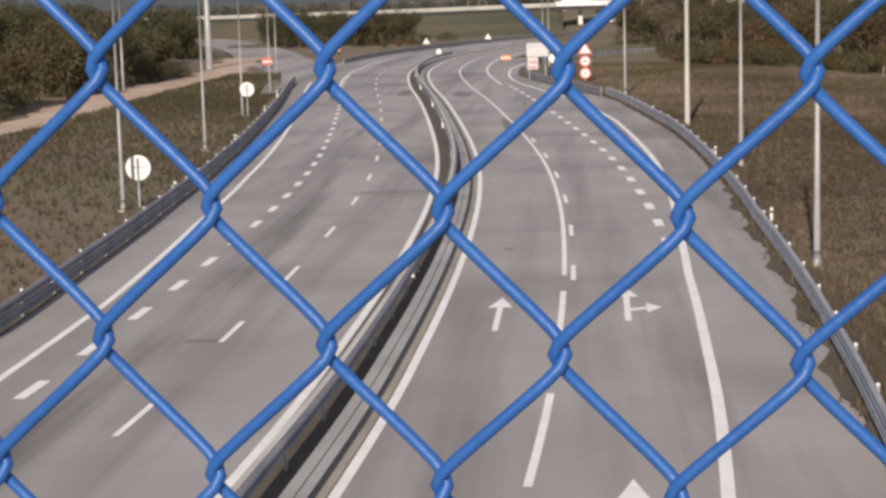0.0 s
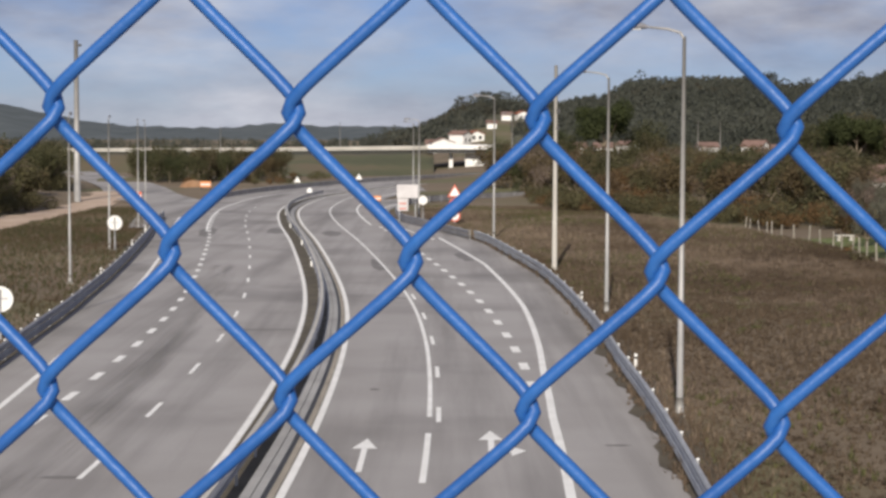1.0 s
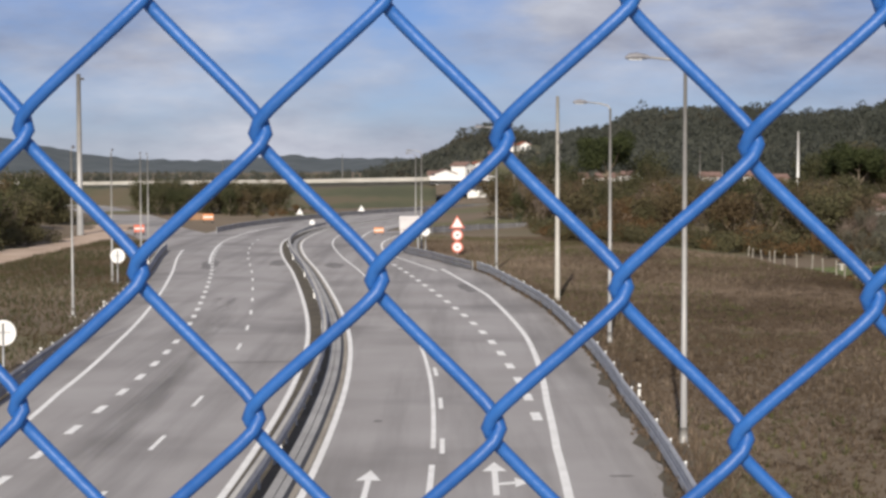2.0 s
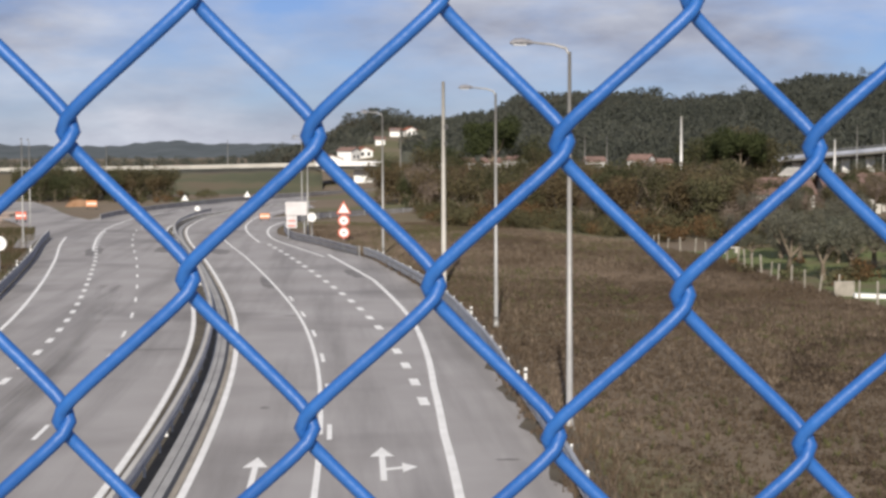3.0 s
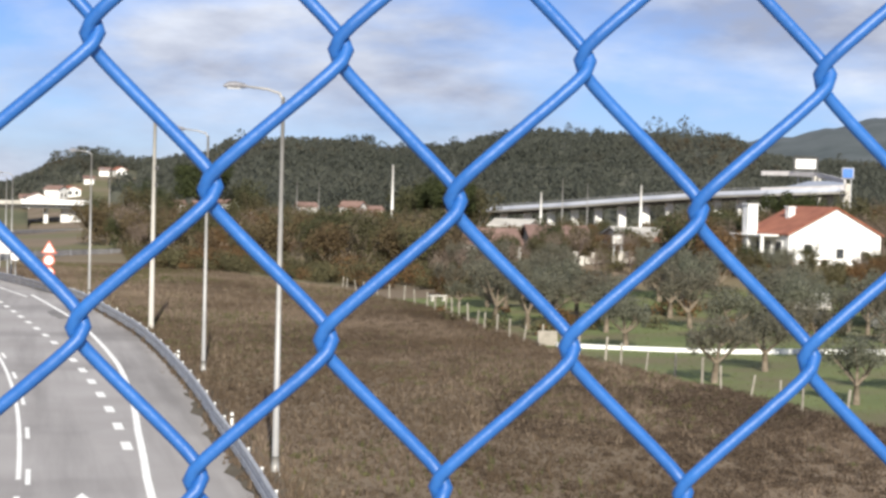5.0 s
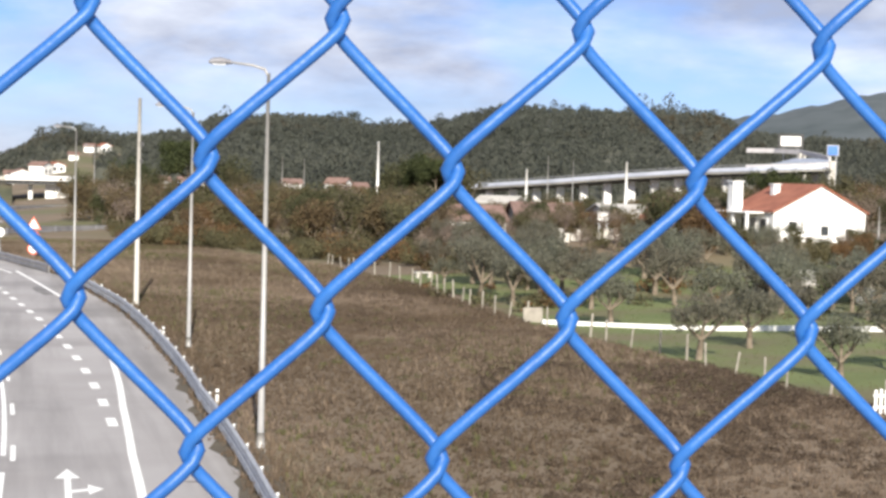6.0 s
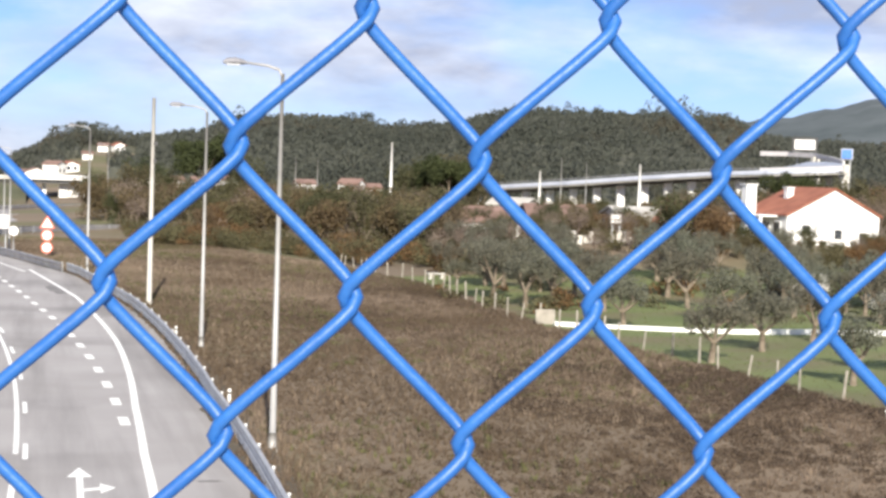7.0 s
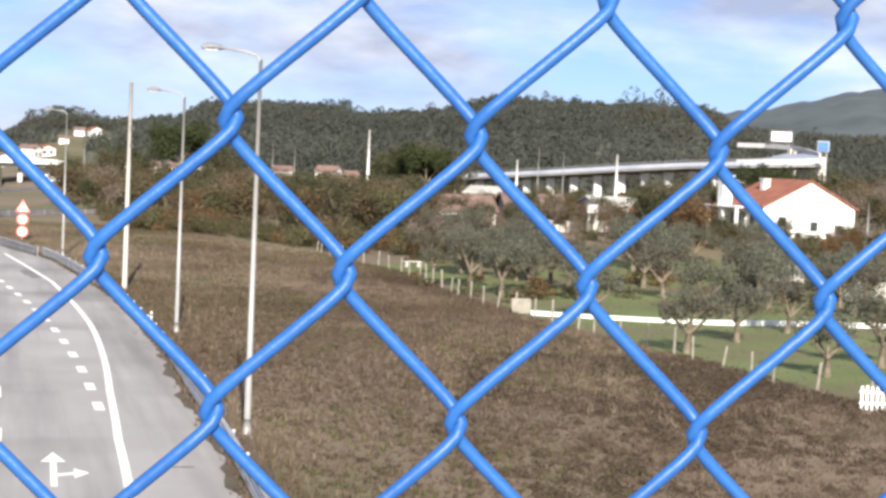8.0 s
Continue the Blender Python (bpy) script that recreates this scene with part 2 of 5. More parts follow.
# ---------------------------------------------------------------- the lie of the land
HILL_AZ = [-180, -60, -20, -11, -4, -2, -1, -0.2, 0.5, 1.7, 3.8, 5.5, 6.1, 7.5, 9.3, 10.4, 10.9, 12.5, 13.5, 14.5, 15.2, 16.8, 19.5, 22, 22.5, 23.2, 25, 40, 70, 180]
HILL_EL = [0.3, 0.3, 0.3, 0.25, 0.2, 0.1, 0.12, 0.4, 0.72, 0.8, 0.76, 1.0, 1.4, 1.53, 1.53, 1.45, 1.26, 1.37, 1.55, 1.8, 1.98, 2.0, 1.88, 1.94, 1.7, 1.35, 1.2, 1.1, 0.4, 0.3]


def land(x, y):
    """Height of the ground."""
    x, y = np.asarray(x, float), np.asarray(y, float)
    d, az = np.hypot(x, y), np.degrees(np.arctan2(x, y))
    z = -0.10 * np.ones_like(d)
    east = smoothstep(az, 9, 19) * (1 - smoothstep(az, 60, 100))
    z = z + 3.1 * smoothstep(d, 135, 195) * east
    z = z + 2.2 * smoothstep(d, 215, 300) * smoothstep(az, -1.5, 6) * (1 - smoothstep(az, 12, 14))
    ridge = 9.0 + 650 * np.tan(np.radians(np.interp(az, HILL_AZ, HILL_EL))) - 5
    near_side = smoothstep(az, -3.5, 2) * (1 - smoothstep(az, 60, 100))
    z = z + (ridge - z) * smoothstep(d, 380, 650) * near_side
    left = smoothstep(-x, 46, 66) * smoothstep(y, 60, 120) * (1 - smoothstep(y, 215, 262))
    z = z + left * 3.2
    z = z + 0.25 * np.sin(x * 0.11 + 1) * np.sin(y * 0.083) * smoothstep(np.abs(x - 2), 22, 45)
    return z


def land_at(x, y):
    return float(land(x, y))


def ground_sheet():
    az = np.concatenate([np.arange(-180, -24, 6.0), np.arange(-24, 36, 0.4), np.arange(36, 180, 6.0)])
    d = np.concatenate([[3.0], np.arange(12, 300, 4.0), np.arange(300, 800, 16.0), np.geomspace(800, 4600, 26)])
    A, D = np.meshgrid(np.radians(az), d)
    X, Y = D * np.sin(A), D * np.cos(A)
    Z = land(X, Y)
    v = list(zip(X.ravel(), Y.ravel(), Z.ravel()))
    n = len(az)
    f = [(r * n + i, r * n + (i + 1) % n, (r + 1) * n + (i + 1) % n, (r + 1) * n + i) for r in range(len(d) - 1) for i in range(n)]
    f.append(tuple(reversed(range(n))))
    f = [tuple(reversed(q)) for q in f]
    ob = part("ground", mesh("ground", v, f, M_FIELD, True))
    tagged(ob, "brown dry winter field with patches of green", "ground", kind="structure")


ground_sheet()

# ---------------------------------------------------------------- the road's line
LINE = [(-12.4, -40), (-7.6, 0), (-5.5, 31), (-4.93, 46), (-4.8, 62), (-5.1, 78), (-6.0, 95), (-7.85, 116), (-11, 146), (-14.1, 172),
        (-16.3, 196), (-16.9, 215), (-16.2, 238), (-13.3, 258), (-9, 278), (-2.8, 300), (6, 322), (20, 345), (45, 370), (85, 392)]


def spline(points, step=1.0):
    """Points a step apart on a smooth curve through the given ones, and their right-hand normals."""
    q = np.array(points, float)
    ext = np.vstack([2 * q[0] - q[1], q, 2 * q[-1] - q[-2]])
    dense = []
    for i in range(1, len(ext) - 2):
        p0, p1, p2, p3 = ext[i - 1:i + 3]
        for t in np.linspace(0, 1, 60, endpoint=False):
            dense.append(0.5 * (2 * p1 + (p2 - p0) * t + (2 * p0 - 5 * p1 + 4 * p2 - p3) * t * t + (3 * p1 - p0 - 3 * p2 + p3) * t ** 3))
    dense.append(q[-1])
    dense = np.array(dense)
    s = np.concatenate([[0], np.cumsum(np.hypot(*np.diff(dense, axis=0).T))])
    at = np.arange(0, s[-1], step)
    c = np.stack([np.interp(at, s, dense[:, 0]), np.interp(at, s, dense[:, 1])], 1)
    t = np.gradient(c, axis=0)
    t /= np.linalg.norm(t, axis=1)[:, None]
    return c, np.stack([t[:, 1], -t[:, 0]], 1)


MAIN, MAIN_N = spline(LINE)


def s_at(y):
    """Distance along the road's line where it passes y (on its first, northward stretch)."""
    return float(np.interp(y, MAIN[:300, 1], np.arange(300)))


def along(off, s0, s1, step=1.0, line=None):
    """Points at an offset (a number, or a table of y and offset) to the right of the line."""
    c, n = line if line else (MAIN, MAIN_N)
    s = np.arange(s0, s1 + 1e-6, step)
    k = np.arange(len(c))
    p = np.stack([np.interp(s, k, c[:, i]) for i in (0, 1)], 1)
    m = np.stack([np.interp(s, k, n[:, i]) for i in (0, 1)], 1)
    o = np.interp(p[:, 1], *off) if isinstance(off, tuple) else np.full(len(s), off)
    return p + m * o[:, None], m


def band(a, b, z):
    """A flat strip between two rows of points."""
    n = len(a)
    v = [(x, y, z) for x, y in a] + [(x, y, z) for x, y in b]
    return v, [(i, n + i, n + i + 1, i + 1) for i in range(n - 1)]


END = len(MAIN) - 2
LEFT_EDGE = ([-40, 41, 52, 70, 90, 126, 182, 400], [-8.7, -8.85, -9.15, -10.1, -10.6, -10.7, -11.1, -11.1])
RIGHT_EDGE = ([-40, 30, 45, 56, 67, 91, 120, 150, 164], [8.15, 8.15, 8.3, 8.45, 8.85, 10.2, 11.5, 11.6, 10.6])
RAIL_L = ([-40, 47, 57, 77, 96, 190], [-10.9, -10.9, -11.5, -12.4, -12.75, -12.75])
RAIL_R = ([-40, 36, 56, 67, 88, 110, 141, 150], [11.4, 11.4, 11.7, 11.85, 12.7, 13.9, 14.6, 14.2])
# the slip road that leaves on the right, by its right edge, and the one that joins on the left
EXIT = spline([(3.3, 118), (1.0, 140), (-2.4, 160), (-5.2, 177), (-6.3, 194), (-6.0, 208), (-4.4, 221), (0.5, 233), (14, 246), (40, 256), (80, 262)])
JOIN = spline([(-23.5, 165), (-30, 209), (-40, 245), (-49, 285), (-61, 328), (-77, 376), (-110, 440)])

PAVED_R = ([-40, 36, 56, 67, 88, 110, 141, 165, 195, 260], [11.6, 11.6, 11.9, 12.1, 12.9, 14.1, 14.6, 12.5, 9.6, 9.4])
PAVED_L = (RAIL_L[0], [o - 0.3 for o in RAIL_L[1]])
road = part("road", mesh("road", *band(along(PAVED_L, 0, END)[0], along(PAVED_R, 0, END)[0], 0.0), M_ASPHALT))
tagged(road, "worn grey asphalt dual carriageway with white markings", "road", kind="structure")
exit_road = part("exit_road", mesh("exit_road", *band(along(-6.2, 0, 240, line=EXIT)[0], along(1.0, 0, 240, line=EXIT)[0], 0.004), M_ASPHALT))
tagged(exit_road, "grey asphalt slip road leaving the carriageway", "road", kind="structure")
join_road = part("joining_road", mesh("joining_road", *band(along(-5.0, 0, 300, line=JOIN)[0], along(5.0, 0, 300, line=JOIN)[0], 0.004), M_ASPHALT))
tagged(join_road, "grey asphalt slip road joining the carriageway", "road", kind="structure")


def line_mark(name, off, s0, s1, width, label, line=None, z=0.010, parent=None):
    c, m = along(off, s0, s1, line=line)
    part(name, mesh(name, *band(c - m * width / 2, c + m * width / 2, z), M_PAINT), parent or road, label)


def dashes(off, first, last, length, gap, width):
    s = s_at(first)
    while s < s_at(last):
        c, m = along(off, s, s + length, step=length / 3)
        part("lane_dash", mesh("lane_dash", *band(c - m * width / 2, c + m * width / 2, 0.012), M_PAINT), road)
        s += length + gap


line_mark("edge_line", LEFT_EDGE, 0, s_at(186), 0.22, "white edge line")
line_mark("edge_line", -1.05, 0, END, 0.22, "white edge line")
line_mark("edge_line", 1.1, 0, END, 0.22, "white edge line")
line_mark("edge_line", RIGHT_EDGE, 0, s_at(150), 0.26, "white edge line")
line_mark("edge_line", 0.0, 30, 200, 0.22, "white edge line", line=EXIT, parent=exit_road)
line_mark("edge_line", -7.9, s_at(160), END, 0.2, "white edge line")
line_mark("lane_line", 4.55, s_at(56), s_at(250), 0.16, "solid white lane line")
line_mark("lane_line", 7.6, s_at(170), END, 0.2, "solid white lane line")
dashes(-7.65, 14, 196, 2.0, 3.02, 0.30)
dashes(-4.35, 15.4, 215, 3.0, 7.1, 0.16)
dashes(4.55, 18.5, 52, 7.5, 6.0, 0.18)
dashes(4.84, 55, 108, 3.0, 7.0, 0.16)
dashes(8.2, 62, 168, 2.0, 3.15, 0.36)


def flat(name, verts, faces, x, y, turn, parent, label):
    part(name, mesh(name, [(a, b, 0.012) for a, b in verts], faces, M_PAINT), parent, label, at=pose(x, y, 0, rz=turn))


STRAIGHT = ([(-0.085, 0), (0.085, 0), (0.085, 3.5), (-0.085, 3.5), (-0.36, 3.5), (0.36, 3.5), (0, 5.2)], [(0, 1, 2, 3), (4, 5, 6)])
FORKED = ([(-0.09, 0), (0.09, 0), (0.09, 3.8), (-0.09, 3.8), (-0.36, 3.8), (0.36, 3.8), (0, 5.4),
           (0.09, 1.5), (0.55, 1.75), (0.55, 2.15), (0.09, 1.9), (0.55, 1.2), (0.55, 2.75), (0.98, 2.05)],
          [(0, 1, 2, 3), (4, 5, 6), (7, 8, 9, 10), (11, 13, 12)])
for x, y, turn in ((-2.1, 46.8, -0.5), (-2.6, 19, -2)):
    flat("arrow_marking", *STRAIGHT, x, y, turn, road, "white straight-ahead arrow")
for x, y, turn in ((1.5, 48.0, -1.0), (0.9, 26.8, -1.5)):
    flat("arrow_marking", *FORKED, x, y, turn, road, "white ahead-or-right arrow")

# dark tyre marks and patches on the asphalt
rng = np.random.default_rng(4)
for x, y, w, l in ((-8.2, 80.5, 3.6, 0.45), (-1.9, 96, 1.0, 0.6), (-2.2, 62, 0.35, 0.5), (5.2, 51, 0.8, 0.3), (-9.8, 46, 1.2, 0.4), (-20.3, 158, 1.7, 15), (-14.4, 160, 1.9, 9), (-9.2, 156, 1.8, 8), (2.0, 128, 1.3, 9), (-4.0, 120, 0.8, 12)):
    a = np.linspace(0, 2 * np.pi, 18, endpoint=False)
    r = rng.uniform(0.75, 1.1, 18)
    part("dark_patch", mesh("dark_patch", [(w / 2 * k * np.cos(t), l / 2 * k * np.sin(t), 0.008) for k, t in zip(r, a)], [tuple(range(18))], M_STAIN), road,
         "dark patch on the asphalt", at=pose(x, y, 0, rz=4))

M_TRACK = material("worn_wheel_tracks", (0.12, 0.113, 0.108), (0.18, 0.17, 0.163), scale=0.3, rough=0.9)
n, l = M_TRACK.node_tree.nodes, M_TRACK.node_tree.links
co, mp, st, mr = (n.new("ShaderNode" + k) for k in ("TexCoord", "Mapping", "TexNoise", "MapRange"))
mp.inputs["Scale"].default_value = (0.9, 0.05, 1.0)
st.inputs["Scale"].default_value, st.inputs["Detail"].default_value = 1.0, 4.0
mr.inputs["From Min"].default_value, mr.inputs["From Max"].default_value, mr.inputs["To Max"].default_value = 0.42, 0.75, 0.2
l.new(co.outputs["Object"], mp.inputs["Vector"])
l.new(mp.outputs["Vector"], st.inputs["Vector"])
l.new(st.outputs["Fac"], mr.inputs["Value"])
l.new(mr.outputs[0], n["Principled BSDF"].inputs["Alpha"])
for step, wide in enumerate((1.7, 1.2, 0.7)):
    c, m = along(-6.1, 45, s_at(120))
    part("wheel_track", mesh("wheel_track", *band(c - m * wide / 2, c + m * wide / 2, 0.0045 + 0.0008 * step), M_TRACK), road, "faint dark wheel track")

# ---------------------------------------------------------------- verges and median


def verge(name, a, b, z, mat, label):
    ob = part(name, mesh(name, *band(a, b, z), mat))
    tagged(ob, label, "verge", kind="structure")


verge("verge", along((RAIL_R[0], [o - 0.25 for o in RAIL_R[1]]), 0, s_at(150))[0], along((RAIL_R[0], [o + 0.9 for o in RAIL_R[1]]), 0, s_at(150))[0], 0.016, M_SOIL,
      "dark weedy strip under the guard rail")
verge("verge", along((RAIL_L[0], [o - 0.9 for o in RAIL_L[1]]), 0, s_at(186))[0], along((RAIL_L[0], [o + 0.15 for o in RAIL_L[1]]), 0, s_at(186))[0], 0.016, M_SOIL,
      "dark weedy strip under the guard rail")
# dark strip with a wavering edge, just inside the right rail
shoulder_y = np.arange(34.0, 80.0, 0.8)
shoulder_o = np.interp(shoulder_y, *RAIL_R) - 0.45 - 0.22 * np.sin(shoulder_y * 0.8) - 0.16 * np.sin(shoulder_y * 2.1 + 1)
verge("verge_dirt", along((list(shoulder_y), list(shoulder_o)), s_at(35), s_at(79))[0], along((RAIL_R[0], [o - 0.24 for o in RAIL_R[1]]), s_at(35), s_at(79))[0], 0.013, M_SOIL,
      "dark ragged strip along the hard shoulder's outer edge")
verge("median", along(-0.9, 0, END)[0], along(0.12, 0, END)[0], 0.018, M_SOIL, "dark gravel strip between the two carriageways")


def kerb(o0, o1, h, mat, label):
    """A raised strip between two offsets."""
    c, m = along(0.0, 0, END)
    n = len(c)
    lo, hi = c + m * o0, c + m * o1
    v = [(x, y, 0.0) for x, y in lo] + [(x, y, h) for x, y in lo] + [(x, y, h) for x, y in hi] + [(x, y, 0.0) for x, y in hi]
    f = [(k * n + i, k * n + i + 1, (k + 1) * n + i + 1, (k + 1) * n + i) for k in range(3) for i in range(n - 1)]
    f += [(0, n, 2 * n, 3 * n), (n - 1, 4 * n - 1, 3 * n - 1, 2 * n - 1)]
    ob = part("kerb", mesh("kerb", v, f, mat))
    tagged(ob, label, "kerb", kind="structure")


M_TAN = material("tan_concrete", (0.25, 0.22, 0.18), (0.38, 0.34, 0.28), scale=0.4, rough=0.95, bump=0.3, fine=6)
M_CHANNEL = material("grey_concrete", (0.27, 0.265, 0.26), (0.40, 0.395, 0.385), scale=0.3, rough=0.9, bump=0.2, fine=5)
kerb(0.12, 0.38, 0.05, M_CHANNEL, "grey concrete channel beside the median rail")
kerb(0.41, 0.64, 0.05, M_CHANNEL, "grey concrete channel beside the median rail")
kerb(0.79, 0.97, 0.04, M_TAN, "tan gravelly kerb strip beside the drain slot")
verge("drain_slot", along(0.42, 0, END)[0], along(0.79, 0, END)[0], 0.006, M_DARK, "black drain slot along the median")

# ---------------------------------------------------------------- guard rails
W_BEAM = [(0.0, 0.31), (0.045, 0.29), (0.085, 0.245), (0.085, 0.215), (0.02, 0.17), (0.02, 0.14), (0.085, 0.095), (0.085, 0.065), (0.045, 0.02), (0.0, 0.0)]


def beam_mesh(c, m, side, base, mat):
    """A W-shaped beam along the points c, its ribs towards side * m."""
    prof = [(a * side, b + base) for a, b in W_BEAM] + [((a - 0.012) * side, b + base) for a, b in reversed(W_BEAM)]
    n, k = len(c), len(prof)
    v = [(c[i][0] + m[i][0] * a, c[i][1] + m[i][1] * a, b) for i in range(n) for a, b in prof]
    f = [(i * k + j, i * k + (j + 1) % k, (i + 1) * k + (j + 1) % k, (i + 1) * k + j) for i in range(n - 1) for j in range(k)]
    return mesh("beam", v, f, mat)


post_v, post_f = join(box(0.06, 0.12, 0.86, -0.1, bevel=0.01), box(0.10, 0.05, 0.05, 0.76, bevel=0.01))
POST = mesh("post", post_v, post_f, M_STEEL)


GLINT = mesh("reflector", *box(0.06, 0.06, 0.06, 0.755, bevel=0.015), M_WHITE)


def guard_rail(off, s0, s1, sides, every, label, line=None, mat=None, glints=False, lower=True):
    g = thing("guard_rail", label, "guard rail")
    for side in sides:
        o = (off[0], [k + 0.07 * side for k in off[1]]) if isinstance(off, tuple) else off + 0.07 * side
        c, m = along(o, s0, s1, 2.0, line)
        part("beam", beam_mesh(c, m, side, 0.47, mat or M_RAIL), g, "ribbed steel beam")
        if lower:
            part("lower_beam", beam_mesh(c, m, side, 0.12, mat or M_RAIL), g, "ribbed steel beam near the ground")
    c, m = along(off, s0, s1, every, line)
    for q, w in zip(c, m):
        part("post", POST, g, at=pose(q[0], q[1], 0, rz=math.degrees(math.atan2(w[1], w[0]))))
        if glints:
            part("reflector", GLINT, g, "small white reflector", at=pose(q[0], q[1], 0))


# left rail's shade and right rail's sunlight are set by their steel colours
guard_rail(RAIL_L, s_at(10), s_at(184), (1,), 4.0, "long steel guard rail at the verge, painted dark for its shaded face", glints=True)
guard_rail(RAIL_R, s_at(5), s_at(148), (-1,), 4.0, "long steel guard rail at the verge, painted lighter for its sunlit face", mat=M_STEEL, glints=True)
guard_rail(([118, 140, 148, 164, 175, 190, 270], [3.0, 3.0, 3.0, 2.5, 1.9, 1.9, 1.9]), 30, 160, (-1,), 4.0, "grey steel guard rail round the slip road", line=EXIT)
guard_rail(-0.16, s_at(5), s_at(246), (-1, 1), 4.0, "double-sided steel guard rail on the median", lower=False)
# pale strip added on top: the rail's sunlit edge given as a colour
c, m = along(-0.16, s_at(5), s_at(246), 2.0)
cap_v, cap_f = [], []
for q, w in zip(c, m):
    for o, z in ((-0.07, 0.775), (0.07, 0.775), (0.07, 0.81), (-0.07, 0.81)):
        cap_v.append((q[0] + w[0] * o, q[1] + w[1] * o, z))
cap_f = [(4 * i + j, 4 * i + (j + 1) % 4, 4 * i + 4 + (j + 1) % 4, 4 * i + 4 + j) for i in range(len(c) - 1) for j in range(4)]
median_rail = [o for o in scene.collection.objects if o.name.startswith("guard_rail")][-1]
part("cap_strip", mesh("cap_strip", cap_v, cap_f, M_CONCRETE), median_rail, "pale strip standing for the rail's sunlit top edge")
guard_rail(-11.5, s_at(226), END, (1,), 4.0, "dark steel guard rail outside the far bend")

delin_v, delin_f = join(box(0.12, 0.05, 0.62, 0, bevel=0.02))
DELIN = mesh("post_body", delin_v, delin_f, M_WHITE)
DELIN_BAND = mesh("reflector", *box(0.125, 0.056, 0.10, 0.40), M_DARK)


def delineator(x, y, z=0.0, size=1.0):
    d = thing("delineator_post", "short white delineator post with a dark band", "marker post", at=pose(x, y, z) @ Matrix.Scale(size, 4), group="delineator posts")
    part("post_body", DELIN, d)
    part("reflector", DELIN_BAND, d, "dark reflector band")


for off, ys in ((RAIL_R, (67.5, 93, 125)), (RAIL_L, (56, 82, 110, 138, 160))):
    sgn = 1 if off is RAIL_R else -1
    for y in ys:
        c, m = along(off, s_at(y), s_at(y) + 0.5)
        delineator(c[0][0] + m[0][0] * 0.55 * sgn, c[0][1] + m[0][1] * 0.55 * sgn, land_at(c[0][0], c[0][1]) + 0.1, 0.95)
for y in (56, 75, 95, 118, 140, 165, 190):
    c, m = along(0.05, s_at(y), s_at(y) + 0.5)
    delineator(c[0][0] - m[0][0] * 0.32, c[0][1] - m[0][1] * 0.32, 0.018, 1.0)

# ---------------------------------------------------------------- chain-link fence in front of the camera
PU, PV, WIRE_R = 0.03241, 0.03824, 0.0018
FENCE_O, ACROSS, DOWN = Vector((0.00861, 0.47665, 9.08737)), Vector((0.03215, -0.00403, -0.00079)), Vector((-0.0011, -0.00013, -0.03822))
OUT = DOWN.cross(ACROSS).normalized() * -1
# each wire sits a little off the even pitch, as bent wire does
SLACK_X = (-0.7, -0.2, 0.2, 0.35, 0.3, 0.1, 0.0, -0.25, -0.45, -0.3, 0.2, 1.0)
SLACK_Z = (-0.3, 0.0, 0.15, 0.2, 0.15, 0.35, 0.1, -0.5, -0.4, 0.15, 0.5, 0.1)
ROW_TOP, ROW_BOTTOM = -14, 42


def wire_mesh():
    """One wire of the mesh: a flattened coil that hooks into its neighbours at each bend."""
    steps = 12
    pts, k = [], 0.965
    amp = PU / 2 + 0.0017
    for i in range((ROW_BOTTOM - ROW_TOP) * steps + 1):
        th = math.pi * i / steps - math.pi / 2
        x = amp * math.asin(k * math.sin(th)) / math.asin(k)
        depth = 0.0027 * math.tanh(2.6 * math.cos(th)) / math.tanh(2.6)
        pts.append(ACROSS * (x / PU) + OUT * depth + DOWN * (ROW_TOP + i / steps))
    return mesh("wire", *tube(pts, WIRE_R, 8), M_WIRE, True)


WIRE = wire_mesh()
fence = thing("chain_link_fence", "blue plastic-coated chain-link fence on a bridge", "fence", at=Matrix.Translation(FENCE_O))
for col in range(-20, 24):
    k = min(max(col + 6, 0), 11)
    part("wire", WIRE, fence, at=Matrix.Translation(ACROSS * (col + 0.5) + DOWN * (col % 2) + Vector((SLACK_X[k], 0, SLACK_Z[k])) * 0.001))

# the bridge that carries the fence and the walk
deck_v, deck_f = join(box(60, 5.2, 0.9, 6.35, 0, -1.9, 0.03), box(60, 0.35, 0.22, 7.25, 0, 0.50, 0.02))
deck = part("bridge_deck", mesh("bridge_deck", deck_v, deck_f, M_CONCRETE), at=pose(0, 0, 0, rz=-8.27))
tagged(deck, "pale concrete bridge deck with a kerb under the fence", "bridge", kind="structure")

# ---------------------------------------------------------------- street lamps and masts
lamp_pole = mesh("pole", *join(tube([(0, 0, 0), (0, 0, 0.5)], [0.13, 0.13], 10), tube([(0, 0, 0.5), (0, 0, 11.7)], [0.105, 0.055], 10)), M_POLE, True)
lamp_arm = mesh("arm", *tube([(0, 0, 11.6), (-0.12, 0, 11.82), (-0.5, 0, 11.93), (-1.25, 0, 12.0)], [0.045, 0.042, 0.038, 0.034], 8), M_POLE, True)
hv, hf = tube([(-1.12, 0, 11.99), (-1.25, 0, 12.01), (-1.5, 0, 12.03), (-1.72, 0, 12.02), (-1.86, 0, 11.98)], [0.04, 0.085, 0.115, 0.1, 0.04], 10)
lamp_head = mesh("head", hv, hf, M_RAIL, True)
lamp_lens = mesh("lens", *box(0.40, 0.13, 0.05, 11.90, -1.55), M_STEEL)
lamp_foot = mesh("base_plate", *join(box(0.4, 0.4, 0.05, -0.12, bevel=0.01), box(0.55, 0.55, 0.14, -0.24, bevel=0.02)), M_CONCRETE)


